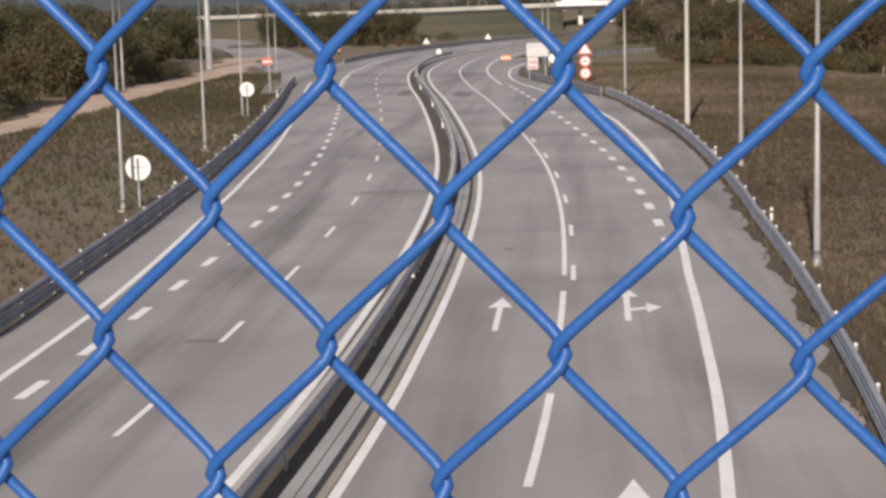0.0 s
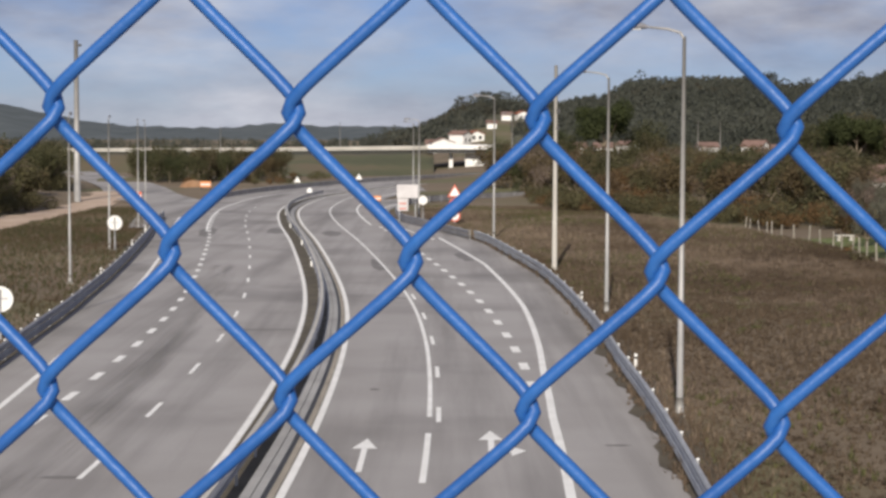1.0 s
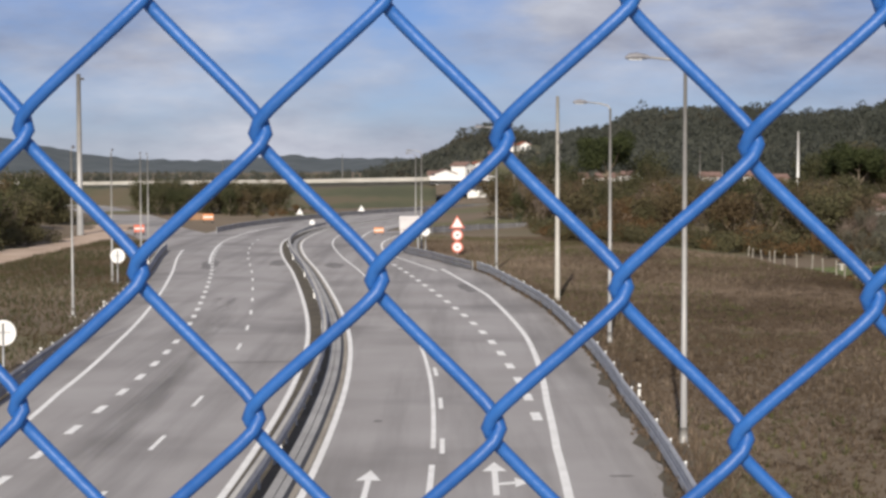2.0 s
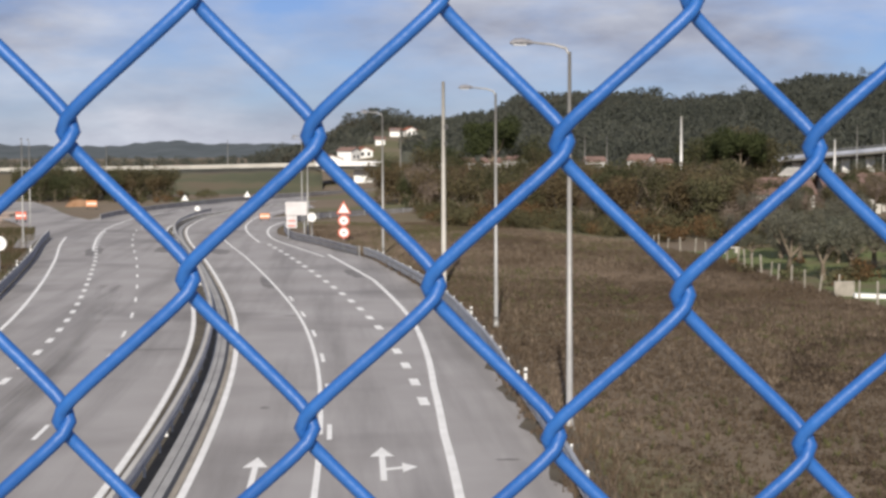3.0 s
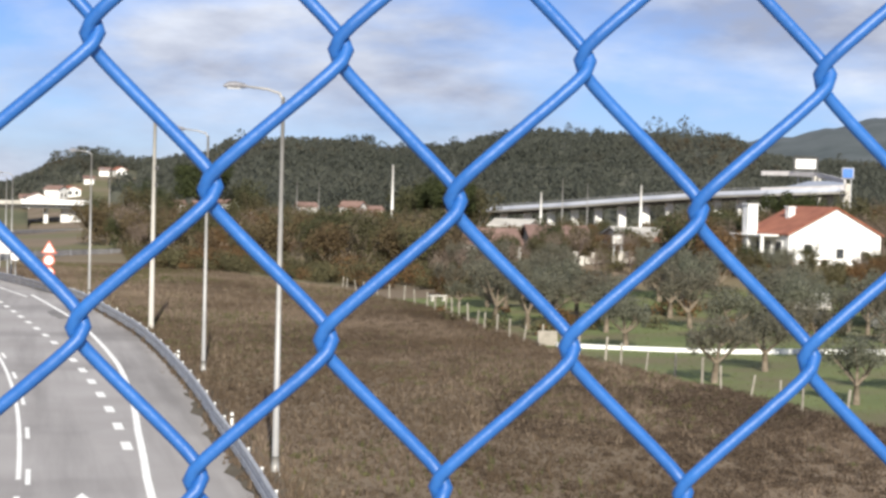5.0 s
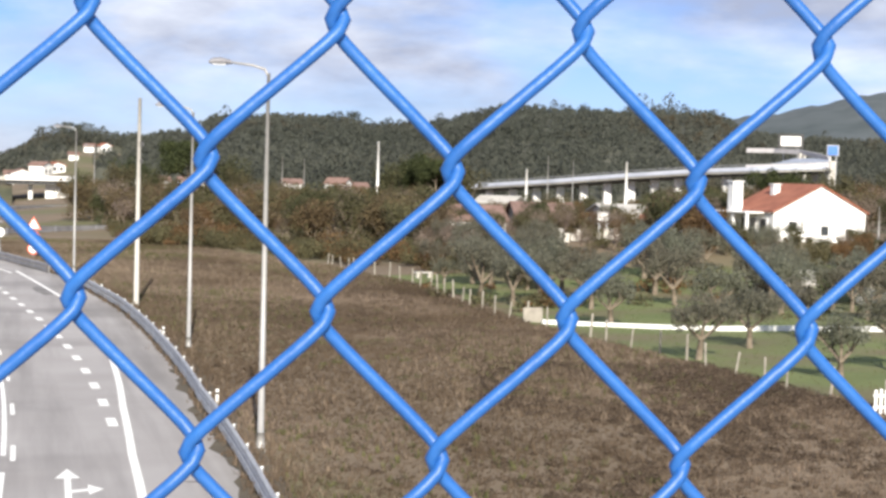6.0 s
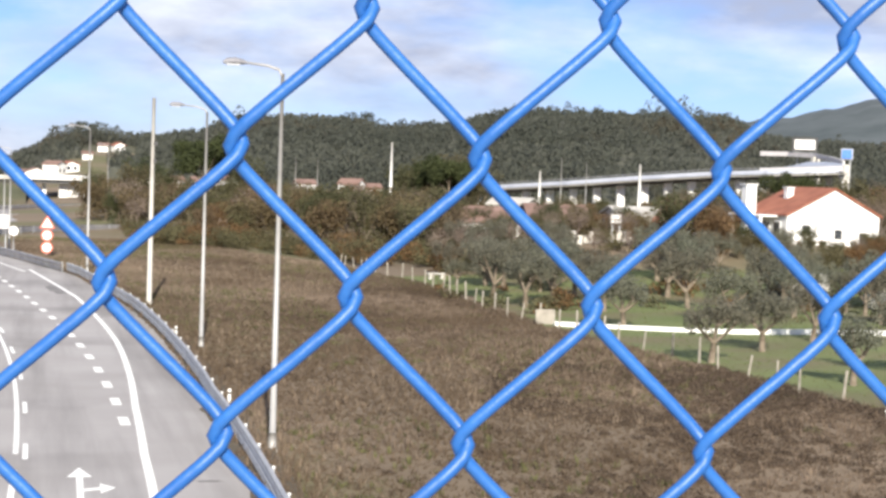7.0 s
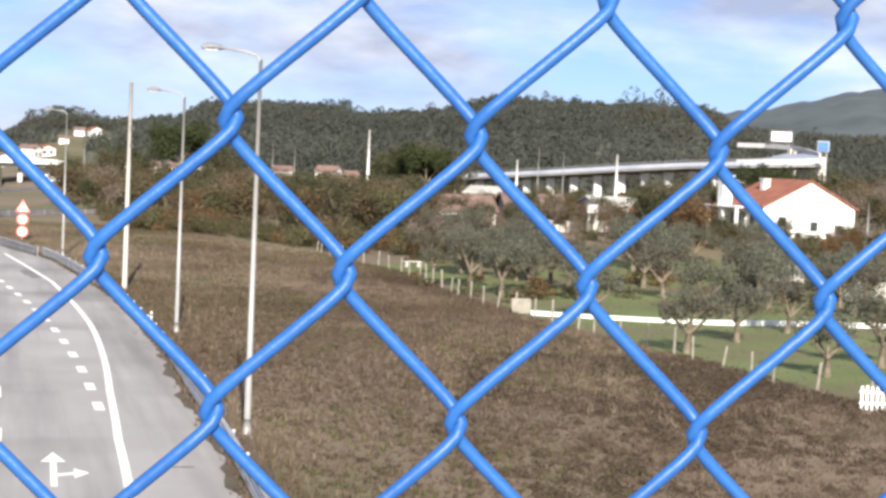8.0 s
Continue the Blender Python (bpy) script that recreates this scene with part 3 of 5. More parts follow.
def street_lamp(x, y, turn=0.0, s=1.0):
    p = thing("street_lamp", "tall thin grey steel street lamp at the roadside", "street lamp", at=pose(x, y, land_at(x, y) + 0.10, rz=turn) @ Matrix.Scale(s, 4), group="street lamps")
    part("pole", lamp_pole, p)
    part("arm", lamp_arm, p)
    head = part("head", lamp_head, p, "flat grey lamp head")
    part("lens", lamp_lens, head, "pale lens")
    part("base_plate", lamp_foot, p, "concrete footing")


for x, y, turn, s in ((7.8, 57.0, 0, 1.03), (8.5, 89.2, 0, 1), (4.8, 150.8, -10, 1), (*polar(-0.58, 183)[:2], -10, 0.85), (*polar(-0.76, 236)[:2], -30, 0.85), (*polar(2.4, 300)[:2], 0, 0.9),
                      (-19.4, 76.0, -88, 0.83), (-21.8, 105.8, -84, 0.83), (-24.8, 135, -84, 0.83), (*polar(-9.5, 168)[:2], -80, 0.83), (*polar(-9.27, 205)[:2], -75, 0.83)):
    street_lamp(x, y, turn, s)


def utility_pole(x, y, h, r, label, mat, bits):
    p = thing("utility_pole", label, "pole", at=pose(x, y, land_at(x, y)))
    part("pole", mesh("pole", *tube([(0, 0, -0.2), (0, 0, h)], [r, r * 0.62], 10), mat, True), p)
    for z, s in bits:
        part("bracket", mesh("bracket", *box(s, 0.22, 0.30, z, s * 0.35, 0, 0.03), M_DARK), p, "small dark fitting on the pole")


utility_pole(7.7, 116.8, 13.4, 0.17, "tall pale concrete utility pole in the field", M_CONCRETE, ((10.3, 0.35), (9.2, 0.28)))
utility_pole(*polar(-11.38, 230)[:2], 20.3, 0.42, "very tall pale mast beside the dirt track", M_POLE, ((19.5, 0.8),))
utility_pole(*polar(-14.1, 180)[:2], 9.5, 0.14, "thin pale pole among the bushes", M_POLE, ())
for az, d, el, r, mat in ((11.35, 262, 0.93, 0.24, M_WHITE), (16.12, 250, 0.17, 0.22, M_WHITE), (19.3, 246, 0.48, 0.24, M_WHITE), (8.3, 330, 0.35, 0.09, M_POLE), (9.0, 360, 0.3, 0.09, M_POLE), (16.8, 290, 0.62, 0.09, M_POLE),
                          (17.6, 295, 0.5, 0.08, M_POLE), (13.4, 330, 0.4, 0.09, M_POLE), (22.9, 205, -0.55, 0.09, M_POLE), (27.2, 200, -0.7, 0.09, M_POLE), (-6.9, 330, 0.1, 0.09, M_POLE), (-3.1, 455, 0.25, 0.1, M_POLE)):
    x, y = polar(az, d)[:2]
    utility_pole(x, y, 9.05 + d * math.tan(radians(el)) - land_at(x, y), r, "slim pale pole standing among trees", mat, ())

# ---------------------------------------------------------------- signs


def round_sign(x, y, r, zc, label):
    s = thing("road_sign", label, "road sign", at=pose(x, y, land_at(x, y)), group="road signs")
    part("plate", mesh("plate", *moved(disc(r, 0.03, 32), dz=zc), M_WHITE), s, "pale grey back of a round plate")
    part("post", mesh("post", *tube([(0, -0.05, -0.1), (0, -0.05, zc + r * 0.75)], 0.045, 8), M_STEEL, True), s, "steel post")
    part("bracket", mesh("bracket", *box(r * 1.2, 0.03, 0.05, zc, 0, -0.03), M_STEEL), s)


round_sign(-19.0, 77.4, 0.56, 1.75, "round road sign seen from its pale back")
round_sign(-24.2, 134.0, 0.55, 2.1, "small round road sign seen from its back")


def warning_sign(x, y):
    s = thing("warning_sign", "white triangular warning sign over two plates, red borders", "road sign", at=pose(x, y, land_at(x, y)), group="road signs")
    part("post", mesh("post", *tube([(0, 0.05, -0.1), (0, 0.05, 3.9)], 0.05, 8), M_STEEL, True), s, "steel post")
    tri = lambda k, y0: ([(-0.72 * k, y0, 2.75 + 0.42 * (1 - k)), (0.72 * k, y0, 2.75 + 0.42 * (1 - k)), (0, y0, 2.75 + 0.42 + 0.83 * k)], [(0, 1, 2)])
    a, b2 = tri(1.0, -0.02), tri(1.0, 0.02)
    part("triangle_plate", mesh("triangle_plate", a[0] + b2[0], [(0, 1, 2), (5, 4, 3), (0, 3, 4, 1), (1, 4, 5, 2), (2, 5, 3, 0)], M_RED), s, "red-bordered triangle")
    part("triangle_field", mesh("triangle_field", *tri(0.72, -0.026), M_WHITE), s, "white inner field")
    for z in (2.1, 0.95):
        plate = part("round_plate", mesh("round_plate", *moved(disc(0.56, 0.04, 28), dz=z), M_RED), s, "round plate with a red rim")
        part("field", mesh("field", *moved(disc(0.41, 0.02, 28), dy=-0.03, dz=z), M_WHITE), plate, "white inner field")
        part("symbol", mesh("symbol", *box(0.3, 0.012, 0.12, z - 0.06, 0, -0.044), M_DARK), plate, "dark bar")


warning_sign(1.7, 171.7)

M_SIGN = material("faded_sign_sheet", (0.50, 0.48, 0.48), (0.64, 0.62, 0.62), scale=0.8, rough=0.6, fine=5)
board = thing("direction_board", "pale direction board on two posts beside the slip road", "road sign", at=pose(*polar(-0.95, 178)[:2], 0))
part("panel", mesh("panel", *box(2.1, 0.08, 1.35, 2.3, bevel=0.03), M_SIGN), board, "blank pale panel")
part("lower_panel", mesh("lower_panel", *box(1.05, 0.06, 1.2, 1.05, -0.45, bevel=0.03), M_SIGN), board, "white lower panel with red marks")
for z in (1.2, 1.7):
    part("red_bar", mesh("red_bar", *box(0.7, 0.02, 0.12, z, -0.45, -0.05), M_RED), board, "faded red bar")
for x in (-0.8, 0.8):
    part("post", mesh("post", *tube([(x, 0.08, -0.1), (x, 0.08, 3.6)], 0.06, 8), M_STEEL, True), board)
part("side_disc", mesh("side_disc", *moved(disc(0.45, 0.04), dx=1.55, dz=2.1), M_WHITE), board, "round white plate")
part("side_post", mesh("side_post", *tube([(1.55, 0.06, -0.1), (1.55, 0.06, 2.4)], 0.04, 8), M_STEEL, True), board)


def small_triangle(x, y, s=1.0):
    g = thing("triangle_sign", "small white triangular sign beside the guard rail", "road sign", at=pose(x, y, land_at(x, y)) @ Matrix.Scale(s, 4), group="road signs")
    part("plate", mesh("plate", [(-0.75, 0, 1.2), (0.75, 0, 1.2), (0, 0, 2.5), (-0.75, 0.05, 1.2), (0.75, 0.05, 1.2), (0, 0.05, 2.5)],
                       [(0, 1, 2), (5, 4, 3), (0, 3, 4, 1), (1, 4, 5, 2), (2, 5, 3, 0)], M_WHITE), g, "white triangle")
    part("post", mesh("post", *tube([(0, 0.08, -0.1), (0, 0.08, 1.9)], 0.05, 8), M_DARK, True), g)
    part("foot", mesh("foot", *box(1.0, 0.3, 0.18, -0.05, bevel=0.04), M_DARK), g)


small_triangle(*polar(-4.47, 282)[:2], 0.75)
small_triangle(*polar(-2.5, 300)[:2], 0.75)
bollard = thing("nose_marker", "white domed marker at the median's end", "bollard", at=pose(-17.6, 247, 0))
part("dome", mesh("dome", *tube([(0, 0, 0), (0, 0, 0.7), (0, 0, 0.95), (0, 0, 1.1)], [0.42, 0.42, 0.3, 0.08], 14), M_WHITE, True), bollard)
part("band", mesh("band", *tube([(0, 0, 0.2), (0, 0, 0.4)], 0.43, 14), M_DARK, True), bollard, "dark band")


def works_panel(x, y, w, h, label, mat):
    g = thing("works_barrier", label, "barrier", at=pose(x, y, land_at(x, y) + 0.1))
    part("panel", mesh("panel", *box(w, 0.1, h * 0.7, h * 0.3, bevel=0.04), mat), g)
    for s in (-0.4, 0.4):
        part("leg", mesh("leg", *box(0.1, 0.5, h * 0.3, 0, w * s), M_DARK), g)
    part("stripe", mesh("stripe", *box(w * 0.9, 0.02, h * 0.16, h * 0.55, 0, -0.062), M_WHITE), g, "pale stripe")


works_panel(*polar(-7.38, 270)[:2], 1.6, 1.3, "orange works panel beside the slip road", M_ORANGE)
works_panel(*polar(-9.55, 225)[:2], 1.3, 1.3, "faded pink works panel at the slip road", M_RED)
works_panel(*polar(-1.95, 222)[:2], 1.2, 0.9, "small orange works barrier on the gore", M_ORANGE)

# ---------------------------------------------------------------- dirt track, meadow
t_line = spline([(-52, 96), (-41.5, 123), (-41.8, 150), (-42, 186), (-42.5, 222), (-47, 262)])
tc, tm = along(0.0, 0, 165, line=t_line)
half = (2.6 + 0.5 * np.sin(np.arange(len(tc)) * 0.37) + 0.3 * np.sin(np.arange(len(tc)) * 0.9))[:, None]
lv = [(x, y, land_at(x, y) + 0.05) for x, y in tc - tm * half] + [(x, y, land_at(x, y) + 0.05) for x, y in tc + tm * half]
track = part("dirt_track", mesh("dirt_track", lv, band(tc, tc, 0)[1], M_DIRT))
tagged(track, "pale pinkish sandy track beside the bushes", "track", kind="structure")

mx, my = np.meshgrid(np.linspace(0, 1, 22), np.linspace(62, 150, 45))
left_side = np.interp(my, [62, 70, 82, 90, 104, 140, 150], [35.5, 33.6, 33.3, 32.0, 31.2, 32.0, 30.5])
X = left_side + mx * (75 - left_side) + 0.5 * np.sin(my * 0.7) * (1 - mx)
mv = [(x, y, land_at(x, y) + 0.04) for x, y in zip(X.ravel(), my.ravel())]
mf = [(r * 22 + i, r * 22 + i + 1, (r + 1) * 22 + i + 1, (r + 1) * 22 + i) for r in range(44) for i in range(21)]
meadow = part("meadow", mesh("meadow", mv, mf, M_GREEN, True))
tagged(meadow, "short green grass of the olive orchard", "grass", kind="structure")

M_SAND = material("orange_sand", (0.24, 0.13, 0.065), (0.36, 0.21, 0.12), scale=0.5, rough=1.0, bump=0.4, fine=4)
mound = part("sand_mound", mesh("sand_mound", *tube([(0, 0, -0.3), (0, 0, 0.4), (0, 0, 0.8), (0, 0, 1.0)], [2.4, 1.9, 1.1, 0.2], 16), M_SAND, True), at=pose(*polar(-7.75, 288)))
tagged(mound, "low heap of orange sand in the gore", "sand heap")

# ---------------------------------------------------------------- flyover at the far bend


def slab_along(pts, width, thick, mat, name):
    """A slab whose top runs through the points (x, y, z), hanging back from its front edge."""
    c = np.array([q[:2] for q in pts], float)
    t = np.gradient(c, axis=0)
    t /= np.linalg.norm(t, axis=1)[:, None]
    n = np.stack([-t[:, 1], t[:, 0]], 1)
    v, k = [], len(pts)
    for i, q in enumerate(pts):
        b = c[i] + n[i] * width
        v += [(q[0], q[1], q[2]), (b[0], b[1], q[2]), (b[0], b[1], q[2] - thick), (q[0], q[1], q[2] - thick)]
    f = [(4 * i + j, 4 * i + (j + 1) % 4, 4 * i + 4 + (j + 1) % 4, 4 * i + 4 + j) for i in range(k - 1) for j in range(4)]
    f += [(3, 2, 1, 0), (4 * k - 4, 4 * k - 3, 4 * k - 2, 4 * k - 1)]
    return mesh(name, v, f, mat)


fly = thing("flyover", "pale concrete flyover on a grassy embankment", "bridge")
fly_pts = [(*polar(az, 420)[:2], 9.05 + 420 * math.tan(radians(el)) - 0.5) for az, el in zip(np.linspace(-17, 2.4, 14), np.interp(np.linspace(-17, 2.4, 14), [-17, -11.3, -5, -0.2, 2.4], [-0.62, -0.6, -0.56, -0.48, -0.46]))]
part("deck", slab_along(fly_pts, 10, 0.5, M_CONCRETE, "deck"), fly)
part("parapet", slab_along([(x, y - 0.1, z + 0.45) for x, y, z in fly_pts], 0.3, 0.6, M_CONCRETE, "parapet"), fly, "pale parapet")
span = [(*polar(az, 405)[:2], 9.05 - 405 * math.tan(radians(0.46))) for az in (-0.3, 0.8, 2.0)]
part("main_span", slab_along(span, 13, 1.0, M_WHITE, "main_span"), fly, "thick pale span")
# near-black beam added so the span's shaded underside reads dark
part("girder", slab_along([(x, y + 0.8, z - 1.0) for x, y, z in span], 11, 0.9, M_DARK, "girder"), fly, "black beam standing in for the shade under the span")
for az in (0.45, 1.5):
    part("pier", mesh("pier", *box(8.5 if az > 1 else 0.9, 1.0, 5.0, -0.4, *polar(az, 409)[:2]), M_WHITE), fly)

bank_v, bank_f = [], []
azs = np.linspace(-17, -0.1, 60)
for a in azs:
    top = 9.05 - 420 * math.tan(radians(float(np.interp(a, [-17, -5, -0.1], [0.68, 0.64, 0.56])))) - 0.3
    toe = float(np.interp(a, [-17, -7, -5.5, -3, -0.1], [388, 384, 352, 348, 366]))
    for d, z in ((421, top), (421 - (421 - toe) * 0.3, top * 0.74), (421 - (421 - toe) * 0.65, top * 0.36), (toe, -0.3)):
        bank_v.append((*polar(a, d)[:2], z + (0.15 * math.sin(a * 5 + d) if d < 420.5 else 0)))
    bank_v.append((*polar(a, 421)[:2], -0.5))
n = 5
bank_f = [(i * n + j, i * n + j + 1, (i + 1) * n + j + 1, (i + 1) * n + j) for i in range(len(azs) - 1) for j in range(3)]
bank_f += [(i * n, (i + 1) * n, (i + 1) * n + 4, i * n + 4) for i in range(len(azs) - 1)]
e = (len(azs) - 1) * n
bank_f += [(e, e + 1, e + 2, e + 3, e + 4), (4, 3, 2, 1, 0)]
M_BANK = material("bank_grass", (0.066, 0.07, 0.03), (0.11, 0.108, 0.05), scale=0.05, rough=1.0, bump=0.5, fine=1.0, spots=((0.13, 0.1, 0.055), 0.05, 0.48, 0.66))
bank = part("embankment", mesh("embankment", bank_v, bank_f, M_BANK, True))
tagged(bank, "dull green grassy embankment under the flyover", "embankment", kind="structure")

# ---------------------------------------------------------------- viaduct and signs on the hillside
M_RAMP = material("pale_blue_concrete", (0.36, 0.39, 0.46), (0.52, 0.55, 0.62), scale=0.2, rough=0.6, fine=2)
M_RAMPROAD = material("pale_roadway", (0.24, 0.27, 0.33), (0.36, 0.39, 0.45), scale=0.2, rough=0.7, fine=2)
via = thing("viaduct", "long pale concrete viaduct on columns before the woods", "bridge")
vaz = np.array([13.6, 15, 17, 19.3, 21.5, 23.3, 25.5])
vel = np.array([-0.40, -0.27, -0.09, 0.15, 0.35, 0.46, 0.58])
vd = np.array([342, 334, 322, 312, 304, 298, 296])
via_pts = [(*polar(a, d)[:2], 9.05 + d * math.tan(radians(el)) - 0.9) for a, el, d in zip(vaz, vel, vd)]
part("deck", slab_along(via_pts, 9, 0.25, M_CONCRETE, "deck"), via)
# dark colour here paints the shade below the deck; the beam is added
part("girder", slab_along([(x * 1.004, y * 1.004, z - 0.25) for x, y, z in via_pts], 6, 0.42, M_DARK, "girder"), via, "black beam standing in for the shade under the deck")
part("parapet", slab_along([(x * 0.999, y * 0.999, z + 0.75) for x, y, z in via_pts], 0.3, 0.7, M_RAMP, "parapet"), via, "pale parapet")
part("handrail", slab_along([(x * 0.999, y * 0.999, z + 1.15) for x, y, z in via_pts], 0.1, 0.09, M_STEEL, "handrail"), via, "thin steel rail")
for a in np.arange(14.2, 24.8, 0.75):
    d = float(np.interp(a, vaz, vd)) + 4
    x, y = polar(a, d)[:2]
    top = 9.05 + d * math.tan(radians(float(np.interp(a, vaz, vel)))) - 1.5
    g = land_at(x, y) - 0.4
    if top - g > 0.4:
        part("column", mesh("column", *box(1.3, 1.0, top - g, g, x, y, 0.05), M_WHITE), via)
ramp = thing("hillside_ramp", "pale blue-grey looping ramp of the viaduct climbing the hillside", "bridge")
upper = [(*polar(a, d)[:2], 9.05 + d * math.tan(radians(el))) for a, el, d in ((23.05, 0.97, 372), (23.9, 0.98, 368), (24.7, 0.95, 360), (25.2, 0.86, 350), (25.6, 0.74, 336))]
lower = [(*polar(a, d)[:2], 9.05 + d * math.tan(radians(el))) for a, el, d in ((23.05, 0.44, 312), (23.9, 0.47, 309), (24.7, 0.51, 306), (25.2, 0.55, 304), (25.6, 0.58, 303))]
mid = [(*polar(a, d)[:2], 9.05 + d * math.tan(radians(el))) for a, el, d in ((23.6, 0.5, 316), (24.1, 0.6, 320), (24.5, 0.72, 326), (25.1, 0.75, 330), (25.6, 0.7, 326))]
part("roadway", mesh("roadway", mid + lower + [(x, y, z - 0.5) for x, y, z in mid + lower],
                     [(i + 1, i, i + 5, i + 6) for i in range(4)] + [(i + 10, i + 11, i + 16, i + 15) for i in range(4)] + [(i + 5, i + 15, i + 16, i + 6) for i in range(4)]
                     + [(i, i + 1, i + 11, i + 10) for i in range(4)] + [(0, 10, 15, 5), (4, 9, 19, 14)], M_RAMPROAD), ramp, "sloping pale roadway")
part("wall", slab_along([(x, y, z + 0.3) for x, y, z in upper], 0.4, 0.9, M_SIGN, "wall"), ramp, "pale parapet")
part("front_wall", slab_along([(x * 0.999, y * 0.999, z + 0.3) for x, y, z in lower], 0.3, 0.9, M_SIGN, "front_wall"), ramp, "pale parapet")
for x, y, z in upper[2::2] + lower[1::2]:
    part("pier", mesh("pier", *box(1.4, 1.0, z - 0.4 - land_at(x, y) + 0.4, land_at(x, y) - 0.4, x, y + (1.0 if z < 12.5 else -1.0)), M_CONCRETE), ramp)


def hoarding(az, d, el, w, h, mat, frame_mat, label, rim=0.4):
    x, y = polar(az, d)[:2]
    z = 9.05 + d * math.tan(radians(el))
    g = thing("billboard", label, "billboard", at=pose(x, y, 0, rz=-az))
    part("panel", mesh("panel", *box(w, 0.25, h, z - h / 2, bevel=0.03), mat), g)
    part("panel_frame", mesh("panel_frame", *box(w + rim, 0.2, h + rim, z - h / 2 - rim / 2, 0, 0.2), frame_mat), g, "dark frame")
    base = land_at(x, y) - 0.3
    for s in (-0.35, 0.35):
        part("leg", mesh("leg", *box(0.2, 0.2, z - h / 2 - base, base, w * s, 0.25), M_STEEL), g)


hoarding(24.42, 366, 1.26, 4.0, 1.9, M_WHITE, M_DARK, "blank white billboard with a dark frame on legs", 1.0)
hoarding(25.72, 330, 1.0, 1.75, 1.6, M_BLUE, M_STEEL, "small blue road sign on legs")

hoarding(18.6, 190, -1.28, 1.1, 0.9, M_WHITE, M_DARK, "small white panel with a dark frame among trees", 0.3)

# ---------------------------------------------------------------- houses


def house(x, y, w, l, wall_h, roof_h, turn, label, wall_mat=None, roof_mat=None, windows=((-0.25, 0.35), (0.2, 0.35)), chimneys=(), base=None, over=0.35):
    """A gabled house; its gable looks along -y before turning."""
    g = thing("house", label, "house", at=pose(x, y, land_at(x, y) - 0.15 if base is None else base, rz=turn))
    a, b, h, r = w / 2, l / 2, wall_h, wall_h + roof_h
    v = [(-a, -b, -1), (a, -b, -1), (a, b, -1), (-a, b, -1), (-a, -b, h), (a, -b, h), (a, b, h), (-a, b, h), (0, -b, r), (0, b, r)]
    part("wall", mesh("wall", v, [(0, 1, 5, 8, 4), (2, 3, 7, 9, 6), (0, 4, 7, 3), (1, 2, 6, 5), (3, 2, 1, 0)], wall_mat or M_WHITE), g, "rendered walls")
    s = roof_h / a
    for sg in (-1, 1):
        e0, e1 = sg * (a + over), 0.0
        z0, z1 = h - s * over, r
        q = [(e0, -b - over, z0 + 0.05), (e1, -b - over, z1 + 0.05), (e1, b + over, z1 + 0.05), (e0, b + over, z0 + 0.05)]
        q += [(px, py, pz + 0.18) for px, py, pz in q]
        part("roof_slope", mesh("roof_slope", q, [(0, 1, 2, 3), (7, 6, 5, 4), (0, 4, 5, 1), (1, 5, 6, 2), (2, 6, 7, 3), (3, 7, 4, 0)], roof_mat or M_TILE), g, "tiled slope")
    for u, z in windows:
        win = part("window", mesh("window", *box(1.1, 0.1, 1.2, z * wall_h, u * w, -b - 0.02), M_WHITE), g)
        part("pane", mesh("pane", *box(0.9, 0.04, 1.0, z * wall_h + 0.1, u * w, -b - 0.08), M_GLASS), win, "dark glass")
    for cx, cy, cw, top in chimneys:
        ch = part("chimney", mesh("chimney", *box(cw, cw, top, 0, cx, cy, 0.03), M_WHITE), g, "white chimney")
        part("cap", mesh("cap", *box(cw * 1.25, cw * 1.25, 0.12, top, cx, cy, 0.02), M_WHITE), ch)
    return g


hx, hy = polar(25.4, 190)[:2]
main_house = house(hx - 0.52, hy + 4.47, 11.0, 9.0, 2.9, 2.75, 6.6, "white rendered house with a red tiled roof", windows=((-0.3, 0.3), (0.32, 0.05), (0.05, 0.15)),
                   chimneys=((-2.2, 1.0, 0.75, 5.7), (-6.2, 2.4, 1.15, 5.9)), base=2.95, over=0.25)
for py, pz, pw, ph in ((-2.6, 0.9, 1.1, 1.2), (-0.4, 0.05, 1.0, 2.1), (2.0, 0.9, 1.2, 1.2)):
    opening = part("side_opening", mesh("side_opening", *box(0.12, pw + 0.2, ph + 0.15, pz, -5.52, py), M_WHITE), main_house, "white frame")
    part("pane", mesh("pane", *box(0.05, pw, ph, pz + 0.05, -5.6, py), M_GLASS), opening, "dark glass")
part("porch_roof", mesh("porch_roof", *box(2.6, 6.5, 0.16, 2.7, -6.6, 0.4, 0.04), M_WHITE), main_house, "white porch slab")
for py in (-2.6, 0.2, 3.2):
    part("porch_column", mesh("porch_column", *box(0.3, 0.3, 2.7, 0, -7.6, py), M_WHITE), main_house)

